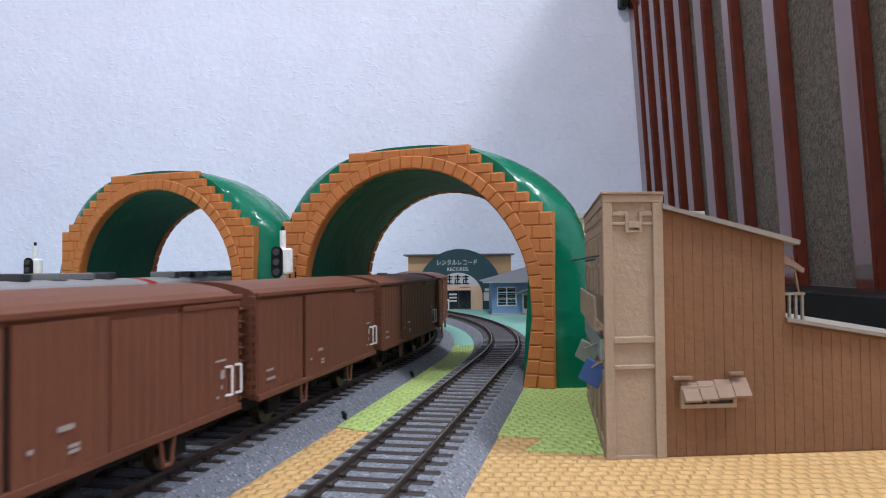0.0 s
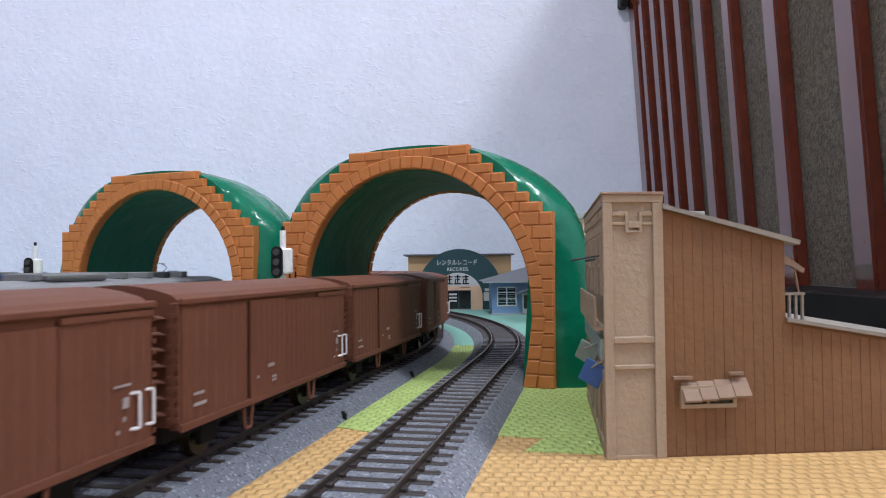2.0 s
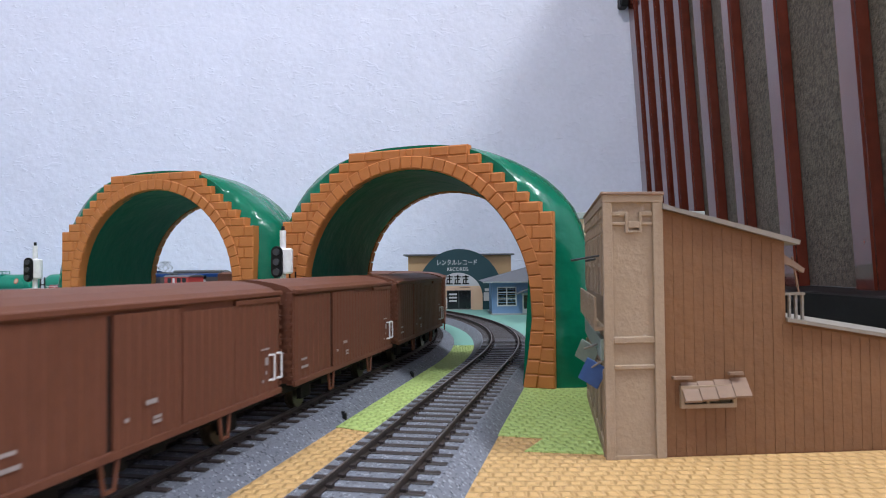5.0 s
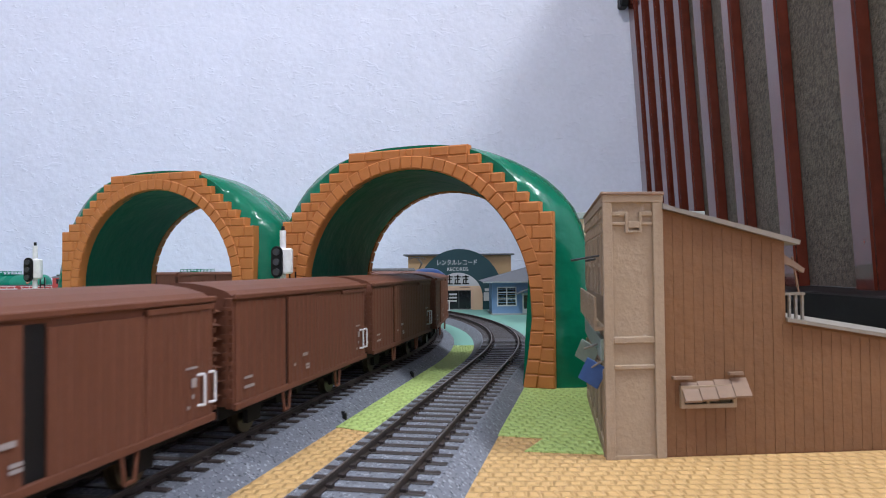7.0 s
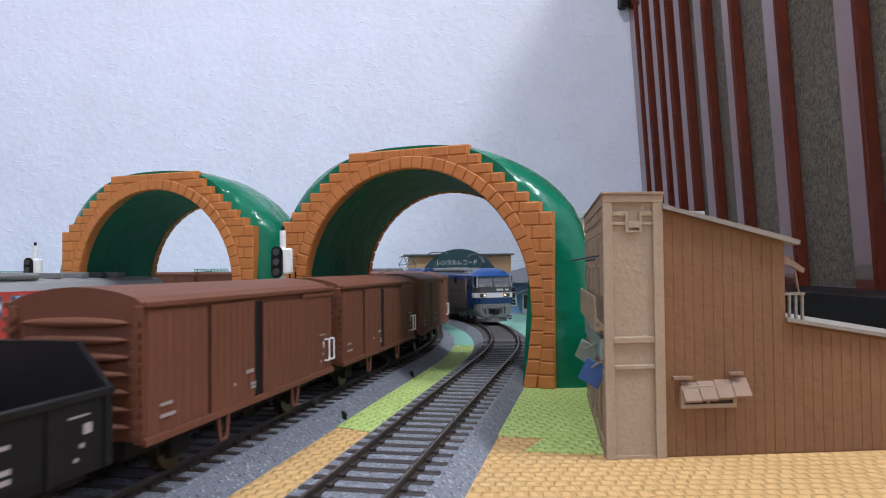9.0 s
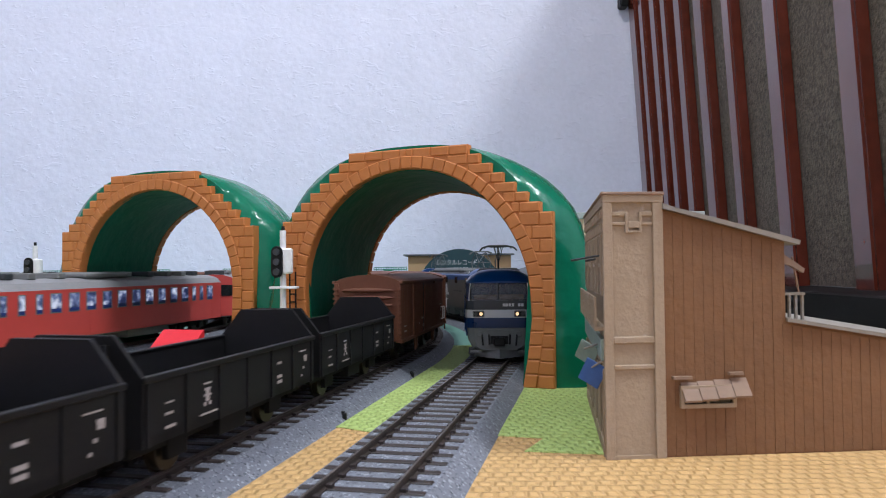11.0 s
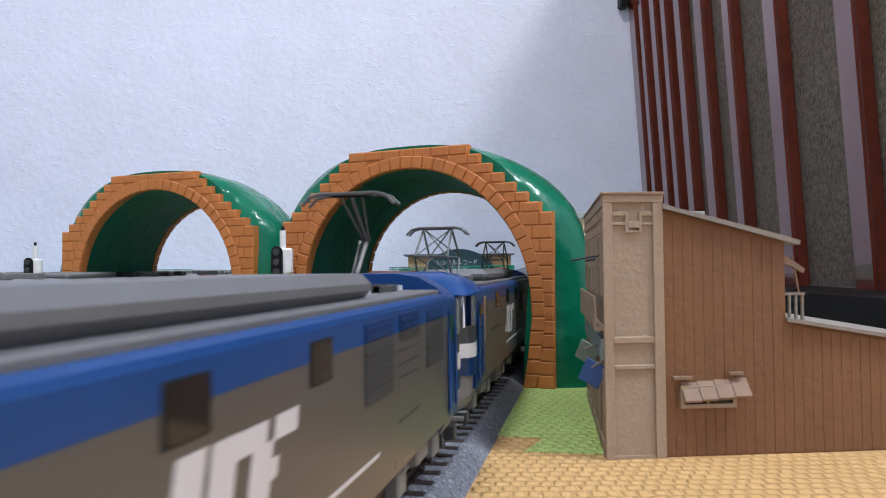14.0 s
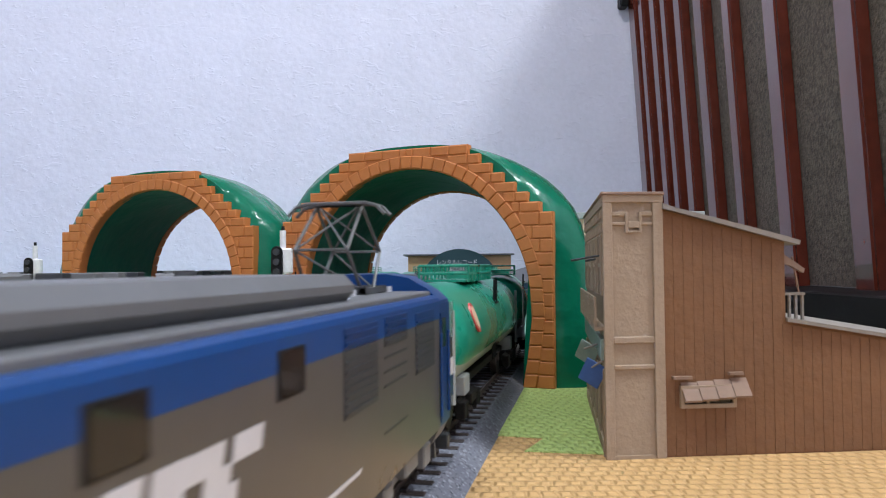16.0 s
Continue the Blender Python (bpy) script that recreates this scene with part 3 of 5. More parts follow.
def record_shop():
    t = thing("record_shop", "tan card shop with a dark round sign and arched entrance", "model building", m=pose(-0.01, 0.885, 0, 0, 0, 0))
    part("main_wall", boxes((-36, 99, 24, 110, 0, 70)), "shop_tan", t)
    part("roof", boxes((-42, 103, 18, 114, 70, 72), bev=0.3), "grey_roof", t)
    bm = bmesh.new()
    R = 54
    prism(bm, [(31 - R, 0)] + [(31 - R * math.cos(math.pi * i / 40), 24 + R * math.sin(math.pi * i / 40)) for i in range(41)] + [(31 + R, 0)], "y", 4, 23.8)
    part("round_sign", bm, "shop_teal", t, "dark teal rounded sign front")
    bm = bmesh.new()
    r, a0 = 31, math.asin((30.5 - 16.5) / 31)
    prism(bm, [(29 - r, 0)] + [(29 - r * math.cos(a0 * i / 10), 16.5 + r * math.sin(a0 * i / 10)) for i in range(11)] + [(29 + r * math.cos(a0 * i / 10), 16.5 + r * math.sin(a0 * i / 10)) for i in range(10, -1, -1)] + [(29 + r, 0)], "y", 1, 4)
    part("entrance_arch", bm, "shop_cream", t, "cream arched entrance")
    bm = bmesh.new()
    prism(bm, [(29 - r * math.cos(a0 + (math.pi - 2 * a0) * i / 20), 16.5 + r * math.sin(a0 + (math.pi - 2 * a0) * i / 20)) for i in range(21)], "y", 1, 4)
    part("arch_sign", bm, "ef_white", t, "white half-round name board")
    for x0, x1 in ((15, 29), (30, 44)):
        part("glass_door", boxes((x0, x1, 0.2, 1.2, 1, 24)), "darkglass", t)
    return t


record_shop()


def text_on(t, words, x, z, y, size, material, width):
    cu = bpy.data.curves.new("lettering", "FONT")
    cu.body, cu.size, cu.align_x, cu.align_y, cu.extrude = words, size * MM, "CENTER", "CENTER", 0.05 * MM
    cu.materials.append(M[material])
    ob = new("lettering", cu)
    ob.parent = t
    ob.matrix_parent_inverse = Matrix.Identity(4)
    bpy.context.view_layer.update()
    w = ob.dimensions.x
    ob.matrix_basis = pose(x * MM, y * MM, z * MM, 90, 0, 0) @ Matrix.Diagonal((width * MM / max(w, 1e-6), 1, 1, 1))
    return ob


SHOP = bpy.data.objects["record_shop"]
text_on(SHOP, "レンタルレコード", 27.6, 60.2, 3.8, 8.4, "white", 51)
text_on(SHOP, "RECORDS", 28.6, 51.8, 3.8, 6.2, "white", 27)
for x0 in (13.5, 24, 34.5):
    part("print_bar", boxes((x0, x0 + 8.4, 0.6, 1.0, 41.6, 43), (x0 + 1, x0 + 7.4, 0.6, 1.0, 38.4, 39.6), (x0, x0 + 8.4, 0.6, 1.0, 32.6, 34.2), (x0 + 3.6, x0 + 5.2, 0.6, 1.0, 34.2, 44.6), (x0 + 0.6, x0 + 1.9, 0.6, 1.0, 34.2, 38.4)), "black", SHOP)
part("print_bar", boxes((31, 44, 0.6, 1.0, 28.3, 29.1)), "shade", SHOP)
part("door_frame", boxes((29, 30, 0, 1, 1, 24), (14, 15, 0, 1, 1, 25), (44, 45, 0, 1, 1, 25), (14, 45, 0, 1, 24, 25)), "ef_dark", SHOP)
for i in range(3):
    part("print_bar", boxes((17, 27, -0.1, 0.3, 10.5 + 4.2 * i, 12.6 + 4.2 * i)), "ef_white", SHOP)
part("doorstep", boxes((13, 46, -3, 1, 0, 1.2)), "tank_grey", SHOP)
part("notice", boxes((61.6, 69.6, 3.2, 4.2, 11, 22)), "ef_white", SHOP)
part("notice", boxes((63, 78, 3.2, 4.2, 23.4, 27)), "ef_white", SHOP)
part("notice", boxes((71.5, 78, 3.2, 4.2, 11, 22)), "tank_grey", SHOP)


def pale_building():
    t = thing("flat_roofed_building", "pale grey card building with a flat roof lip", "model building", m=pose(0.118, 0.64, 0))
    part("wall", boxes((0, 120, 0, 60, 0, 98)), "shop_cream", t)
    part("roof", boxes((-3, 124, -3, 63, 98, 104), bev=0.6), "tank_grey", t)
    return t


pale_building()


def track_clip(s_at, d):
    q, h = along(s_at, d)
    t = thing("track_clip", "small black plastic clip on the ballast edge", "track clip", "track clips", m=pose(q.x * MM, q.y * MM, 0.0, 0, 0, math.degrees(h)))
    part("clip_body", boxes((-0.5, 0.9, -0.7, 0.7, 0.0, 2.8), (-1.0, 0.3, -0.3, 0.3, 2.0, 3.4), bev=0.2), "black", t)


track_clip(-137.0, 36.4)
track_clip(-40.5, 36.4)
for d in (8.8, -8.8):
    q, h = along(-14.0, d)
    t = thing("rail_joiner", "small dark metal joiner clasping a rail joint", "rail joiner", "rail joiners", m=pose(q.x * MM, q.y * MM, 0.0, 0, 0, math.degrees(h)))
    part("sleeve", boxes((-1.3, -0.45, -4, 4, 4.8, 6.3), (0.45, 1.3, -4, 4, 4.8, 6.3), bev=0.15), "rail", t)


def wall_bracket():
    t = thing("wall_bracket", "small black bracket fixed to the wallpaper wall", "bracket", m=pose(0.372, 1.409, 0.578))
    part("bracket_body", boxes((-9, 9, -26, 0, 0, 40), bev=3), "black", t)


wall_bracket()


def red_box():
    t = thing("red_card_box", "small bright red card box with a sloping top between the tracks", "box", m=pose(-0.139, 0.356, 0, 0, 0, -14))
    bm = bmesh.new()
    prism(bm, [(-10, 0), (-10, 9), (9, 23.5), (9.6, 23.5), (9.6, 0)], "x", -12, 12)
    part("body", bm, "red_card", t)
    return t


red_box()


def feeder_wire(points, material, label):
    cu = bpy.data.curves.new("feeder_wire", "CURVE")
    cu.dimensions, cu.bevel_depth, cu.bevel_resolution = "3D", 0.7 * MM, 2
    sp = cu.splines.new("BEZIER")
    sp.bezier_points.add(len(points) - 1)
    for b, co in zip(sp.bezier_points, points):
        b.co = Vector(co) * MM
        b.handle_left_type = b.handle_right_type = "AUTO"
    cu.materials.append(M[material])
    return tagged(new("feeder_wire", cu), label, "wire", "feeder wires")


feeder_wire([(-232, 330, 1), (-205, 322, 16), (-185, 330, 22), (-160, 338, 14), (-148, 342, 1)], "wire", "thin red feeder wire looping between the tracks")


def blue_house():
    t = thing("blue_house", "small pale blue model house with a grey hipped roof", "model building", m=pose(0.0555, 0.783, 0))
    part("wall", boxes((0.6, 120, 0.6, 70, 2, 38)), "blue_wall", t)
    for k in range(12):
        z = 2 + 3 * k
        bm = bmesh.new()
        prism(bm, [(0.7, z), (-0.5, z), (0.1, z + 2.9), (0.7, z + 2.9)], "x", 0, 120)
        part("clapboard", bm, "blue_wall", t)
    part("base", boxes((-2, 122, -2, 72, 0, 2)), "tank_grey", t)
    part("corner_board", boxes((-0.8, 0.8, -0.9, 0.6, 2, 38)), "blue_wall", t)
    bm = bmesh.new()
    z0, z1 = 38, 54
    a = [bm.verts.new(c) for c in ((-12, -10, z0), (132, -10, z0), (132, 80, z0), (-12, 80, z0), (42, 35, z1), (85, 35, z1))]
    for f in ((0, 1, 5, 4), (1, 2, 5), (2, 3, 4, 5), (3, 0, 4), (0, 3, 2, 1)):
        bm.faces.new([a[i] for i in f])
    part("roof", bm, "grey_roof", t)
    part("eave_board", boxes((-11.5, 131.5, -9.8, -8.6, 36.6, 38.0)), "tank_grey", t)
    part("window_pane", boxes((6, 26, -0.4, 0.4, 11, 31)), "darkglass", t)
    part("window_frame", boxes((5, 27, -1, 0.3, 30.5, 32), (5, 27, -1, 0.3, 10, 11.5), (5, 6.2, -1, 0.3, 11, 31), (25.8, 27, -1, 0.3, 11, 31), (15.3, 16.5, -1, 0.3, 11, 31), (6, 26, -1, 0.3, 25, 26), (6, 26, -0.9, 0.3, 18, 18.7)), "ef_white", t)
    bm = bmesh.new()
    prism(bm, [(26, 24.5), (45, 32.5), (64, 24.5), (64, 23.3), (45, 31), (26, 23.3)], "y", -14, 0)
    part("porch_roof", bm, "grey_roof", t)
    part("porch_gable", boxes((32, 58, -0.8, 0.4, 22, 25)), "awning_green", t)
    part("door", boxes((35, 60, -0.7, 0.4, 7, 24)), "darkglass", t)
    part("door_panel", boxes((35, 60, -1, 0.4, 2, 7), (33.4, 35, -1.2, 0.4, 2, 24)), "ef_white", t)
    return t


blue_house()


def signal(x, y, h, label):
    t = thing("railway_signal", label, "railway signal", "railway signals", m=pose(x * MM, y * MM, 0))
    part("mast", tubes(1.6, ((0, 0, 0), (0, 0, h + 1)), n=10), "signal_white", t)
    part("mast_cap", tubes(0.9, ((0, 0, h + 1), (0, 0, h + 3.2)), n=8), "black", t)
    bm = bmesh.new()
    out = [(-2.2 + 2.8 * math.cos(math.pi * i / 8), h - 10 + 3.0 * math.sin(math.pi * i / 8)) for i in range(9)] + [(-2.2 + 2.8 * math.cos(math.pi + math.pi * i / 8), h - 20 + 3.0 * math.sin(math.pi + math.pi * i / 8)) for i in range(9)]
    prism(bm, out, "y", -4.5, -3.2)
    part("signal_head", bm, "black", t, "black signal head with three dark lenses")
    part("head_back", boxes((-2.2, 5.2, -3.2, 0.5, h - 21, h - 8), bev=0.8), "signal_white", t)
    bm = bmesh.new()
    for i in range(3):
        tube(bm, (-2.2, -6.0, h - 10 - 5 * i), (-2.2, -4.4, h - 10 - 5 * i), 1.7, 12)
    part("lens_hood", bm, "ef_dark", t)
    part("platform", boxes((-6.5, 7.5, -3, 3, h - 28.6, h - 27.4), bev=0.2), "signal_white", t)
    part("ladder", tubes(0.4, ((3.4, 0, 3), (3.4, 0, h - 20)), ((6.4, 0, 3), (6.4, 0, h - 20)), *[((3.4, 0, 6 + 4 * i), (6.4, 0, 6 + 4 * i)) for i in range(int((h - 27) / 4))], n=5), "black", t)
    return t


signal(-81.4, 352, 73.4, "white-masted model railway signal beside the tunnels")
signal(-270.5, 459, 71, "white-masted model railway signal beside the branch track")


# ---- rolling stock: y is the front, z = 0 the rails' top ----
def wheelset(t, y, r=5.4, material="brass"):
    bm = bmesh.new()
    tube(bm, (-10, y, r), (10, y, r), 1.0, 8)
    for sx in (-1, 1):
        tube(bm, (sx * 7.4, y, r), (sx * 9.6, y, r), r, 20)
        tube(bm, (sx * 7.0, y, r), (sx * 7.5, y, r), r + 0.7, 20)
    return part("wheelset", bm, material, t, smooth=True)


def coupler(t, y0, y1, material="boxdark"):
    part("coupler", boxes((-1.6, 1.6, y0, y1, 8.2, 11.0), (-2.6, 2.6, y1 - 2.2 if y1 > y0 else y1, y1 if y1 > y0 else y1 + 2.2, 7.6, 11.6), bev=0.3), material, t)


def bars(t, side, rows, material="faded", x=17.8):
    """Unreadable small print as plain bars on a side: y0, y1, z0, z1."""
    for y0, y1, z0, z1 in rows:
        a, b = sorted((side * x, side * (x + 0.12)))
        part("print_bar", boxes((a, b, y0, y1, z0, z1)), material, t)


def boxcar(ajar=False):
    t = thing("boxcar", "reddish-brown ribbed two-axle model boxcar on rails", "boxcar", "boxcar train")
    W, LN = 17.0, 53.6
    prof = [(-W, 11.5), (-W, 40.6), (-W * 0.86, 42.2), (-W * 0.6, 43.4), (-W * 0.3, 44.2), (0, 44.5), (W * 0.3, 44.2), (W * 0.6, 43.4), (W * 0.86, 42.2), (W, 40.6), (W, 11.5)]
    bm = bmesh.new()
    prism(bm, prof, "y", -LN, LN)
    part("body", bm, "boxbrown", t)
    # doors with raised ribs, recessed joints
    for sx in (-1, 1):
        edges = [(-53, -22.2), (-21.0, 2.2), (2.9, 26.6), (27.1, 53)] if not ajar else [(-53, -29.0), (-28.2, -5.8), (-0.2, 26.6), (27.1, 53)]
        for k, (a, b) in enumerate(edges):
            deep = (0.25, 0.75, 0.55, 0.4)[k]
            n = 7
            out = [(sx * (W - 0.1), a), (sx * (W + deep), a)]
            for i in range(n):
                y0 = a + (b - a) * i / n
                w = (b - a) / n
                out += [(sx * (W + deep), y0 + w * 0.3), (sx * (W + deep + 0.16), y0 + w * 0.42), (sx * (W + deep + 0.16), y0 + w * 0.68), (sx * (W + deep), y0 + w * 0.8)]
            out += [(sx * (W + deep), b), (sx * (W - 0.1), b)]
            bm = bmesh.new()
            prism(bm, out, "z", 12.2, 39.2 if k < 2 else 38.2)
            part("door", bm, "boxbrown", t)
            if k:
                j = edges[k - 1][1]
                x2, x3 = sorted((sx * W, sx * (W + 0.05)))
                part("door_joint", boxes((x2, x3, j, a, 12.4, 39.0)), "boxdark", t)
        x0, x1 = sorted((sx * (W - 0.2), sx * (W + 1.3)))
        part("eave_rail", boxes((x0, x1, -54.2, 54.2, 39.9, 41.4), bev=0.3), "boxbrown", t)
        x0, x1 = sorted((sx * (W - 0.2), sx * (W + 1.0)))
        part("sill", boxes((x0, x1, -54, 54, 10.6, 12.4), bev=0.2), "boxbrown", t)
        if ajar:
            x0, x1 = sorted((sx * (W - 0.2), sx * (W + 0.06)))
            # Black panel on the solid body paints the shade inside the open gap.
            part("door_gap_shade", boxes((x0, x1, -5.8, -0.2, 12.6, 39.0)), "black", t, "black panel for the shade in the open door gap")
        x0, x1 = sorted((sx * (W - 0.2), sx * (W + 1.0)))
        part("upper_door_rail", boxes((x0, x1, 27.0, 53.4, 38.2, 39.6), bev=0.15), "boxbrown", t)
        for ys in (-21.4, 22.2):
            part("step", tubes(0.5, ((sx * W, ys - 2.6, 11), (sx * W, ys - 1.5, 4.6)), ((sx * W, ys + 2.6, 11), (sx * W, ys + 1.5, 4.6)), ((sx * W, ys - 1.7, 4.6), (sx * W, ys + 1.7, 4.6))), "boxbrown", t, "brown stirrup step")
        for yy in (48.0, 52.6):
            xs = sx * (W + 1.5)
            part("handrail", tubes(0.36, ((xs, yy, 15.5), (xs, yy, 22.8)), ((xs, yy, 15.5), (sx * W, yy - 1.6, 15.5)), ((xs, yy, 22.8), (sx * W, yy - 1.6, 22.8))), "white", t, "white wire handrail")
        bars(t, sx, [(41, 46, 24.6, 25.1), (43.4, 45.4, 20.2, 22.4), (43.6, 44.4, 17.6, 18.6), (41.6, 42.6, 15.4, 16.2)], x=W + 0.8)
        bars(t, sx, [(-11.5, -7.5, 19.6, 20.6), (-18.2, -17, 17.4, 18.2), (-9, -6.2, 15.2, 15.9), (-9, -6.2, 16.2, 16.9)], x=W + 1.15)
        bars(t, sx, [(-49, -44.5, 18.2, 18.9), (-49, -43.5, 15.6, 16.4)], x=W + 0.65)
    # roof seams and ends with pressed ridges
    for sy in (-1, 1):
        for i in range(7):
            z = 14.5 + i * 3.7
            bm = bmesh.new()
            res = bmesh.ops.create_uvsphere(bm, u_segments=10, v_segments=6, radius=1.0)
            for v in res["verts"]:
                v.co = Vector((v.co.x * 14.2, sy * (LN + 0.1) + v.co.y * 1.6, z + v.co.z * 1.25))
            part("end_ridge", bm, "boxbrown", t, smooth=True)
        for sx in (-1, 1):
            part("corner_post", boxes((sx * 15.9 - 1.1, sx * 15.9 + 1.1, min(sy * 53.0, sy * 54.2), max(sy * 53.0, sy * 54.2), 11, 40.4), bev=0.2), "boxbrown", t)
            comb = [(-0.5, 12.5)]
            for i in range(11):
                z = 13 + 2.4 * i
                comb += [(-0.5, z), (-1.5, z), (-1.5, z + 1), (-0.5, z + 1)]
            comb = comb + [(-q, z) for q, z in reversed(comb)]
            b = bmesh.new()
            prism(b, [(sx * 15.9 + q, z) for q, z in comb], "y", min(sy * 54.0, sy * 54.9), max(sy * 54.0, sy * 54.9))
            part("end_ladder", b, "boxbrown", t)
    part("underframe", boxes((-12, 12, -53, 53, 7.5, 11.6), (-11, 11, -16, -8, 5, 8), (-9, 9, 4, 9, 4.6, 8)), "boxdark", t)
    for y in (-33, 33):
        wheelset(t, y)
        for sx in (-1, 1):
            part("axle_guard", boxes((sx * 11.4 - 0.8, sx * 11.4 + 0.8, y - 4, y + 4, 3.5, 11)), "boxdark", t)
    coupler(t, 53, 59), coupler(t, -53, -59)
    return t


def gondola():
    t = thing("gondola_wagon", "black open two-axle gondola wagon with tall sloped end boards", "gondola wagon", "boxcar train")
    W, LN = 16.8, 46.0
    part("floor_plate", boxes((-W, W, -LN, LN, 10, 12)), "black", t)
    for sx in (-1, 1):
        x0, x1 = sorted((sx * W, sx * (W - 1.2)))
        part("side_board", boxes((x0, x1, -LN, LN, 10, 24.8), bev=0.2), "black", t)
        xa, xb = sorted((sx * (W - 1.2), sx * (W + 0.7)))
        part("top_rail", boxes((xa, xb, -LN, LN, 23.8, 25.2), bev=0.2), "black", t)
        for i in range(7):
            y = -LN + 2 + i * (2 * LN - 4) / 6
            xa, xb = sorted((sx * W, sx * (W + 0.45)))
            part("stanchion", boxes((xa, xb, y - 0.8, y + 0.8, 10, 24)), "black", t)
        bars(t, sx, [(-38, -34.6, 18.18, 18.54), (-38, -35, 15.67, 16.21), (-38, -34, 12.63, 13.25), (-22.3, -18.9, 19.8, 20.24), (-21.9, -19.3, 18.36, 18.9), (-21.4, -19.8, 15.67, 18.36), (-22.3, -18.9, 16.93, 17.38), (-22.2, -21.2, 14.6, 15.49), (-20, -19, 14.6, 15.49), (-24, -16, 12.45, 12.9),
                     (18, 21, 19.08, 19.8), (18, 21.2, 13.34, 14.24), (18, 21.2, 14.96, 15.85), (34, 39.5, 20.87, 21.23), (37.8, 40, 17.47, 19.44), (36.8, 38, 15.14, 15.94), (35.4, 36.5, 12.81, 13.52)], x=W + 0.05)
    for sy in (-1, 1):
        bm = bmesh.new()
        y0, y1 = sorted((sy * (LN - 1.4), sy * LN))
        prism(bm, [(-W, 11), (-W, 25), (-9.5, 34), (9.5, 34), (W, 25), (W, 11)], "y", y0, y1)
        part("end_board", bm, "black", t)
        for sx in (-1, 1):
            y0, y1 = sorted((sy * LN, sy * (LN + 1)))
            part("end_post", boxes((sx * 8 - 0.8, sx * 8 + 0.8, y0, y1, 10, 32)), "black", t)
    part("underframe", boxes((-12, 12, -44, 44, 7, 10.2), (-14, 14, -10, 4, 4.5, 10)), "boxdark", t)
    for y in (-26, 26):
        wheelset(t, y)
        for sx in (-1, 1):
            part("axle_guard", boxes((sx * 11.4 - 0.8, sx * 11.4 + 0.8, y - 4, y + 4, 3.5, 10.5)), "boxdark", t)
    coupler(t, 45, 49.5), coupler(t, -45, -49.5)
    return t


def brake_van():
    t = thing("brake_van", "black brake van with grey roof and lit windows", "brake van", "boxcar train")
    W = 16.6
    part("body", boxes((-W, W, -32, 32, 11, 38), bev=0.3), "black", t)
    bm = bmesh.new()
    prism(bm, [(-W - 1, 38), (-W * 0.6, 42), (0, 44), (W * 0.6, 42), (W + 1, 38)], "y", -44, 44)
    part("roof", bm, "ef_roof", t, "grey arched roof")
    part("roof_valance", boxes((-W - 0.6, W + 0.6, -44, 44, 32.5, 38.2)), "black", t)
    for sx in (-1, 1):
        for y in (-20, 0, 20):
            x0, x1 = sorted((sx * W, sx * (W + 0.15)))
            part("window", boxes((x0, x1, y - 4, y + 4, 19, 30), bev=0.06), "van_window", t, "lit window")
        bars(t, sx, [(18, 28, 15, 16), (19, 21, 12, 13.6), (24, 27, 11.6, 14.4)], x=W + 0.1)
        part("platform_rail", tubes(0.5, ((sx * 15, 32, 20), (sx * 15, 44, 20)), ((sx * 15, 44, 11), (sx * 15, 44, 33)), ((sx * 15, -32, 20), (sx * 15, -44, 20)), ((sx * 15, -44, 11), (sx * 15, -44, 33))), "black", t)
    part("platform", boxes((-W, W, -45, 45, 9.5, 11.2)), "black", t)
    part("underframe", boxes((-12, 12, -43, 43, 6.5, 9.6)), "boxdark", t)
    for y in (-24, 24):
        wheelset(t, y)
    coupler(t, 44, 49), coupler(t, -44, -49)
    return t


def bogie(t, y, material="ef_lgrey", half=16, wb=15):
    fr = part("bogie_frame", boxes((-13.5, -11.5, y - half, y + half, 5.2, 8.6), (11.5, 13.5, y - half, y + half, 5.2, 8.6), (-12, 12, y - 4, y + 4, 5, 9),
         (-15, -12, y - wb - 3, y - wb + 3, 3.2, 8.2), (12, 15, y - wb - 3, y - wb + 3, 3.2, 8.2), (-15, -12, y + wb - 3, y + wb + 3, 3.2, 8.2), (12, 15, y + wb - 3, y + wb + 3, 3.2, 8.2),
         (-15.4, -12.5, y - 5, y + 5, 6, 9.4), (12.5, 15.4, y - 5, y + 5, 6, 9.4), bev=0.4), material, t)
    wheelset(fr, y - wb, 6.0, "rail"), wheelset(fr, y + wb, 6.0, "rail")


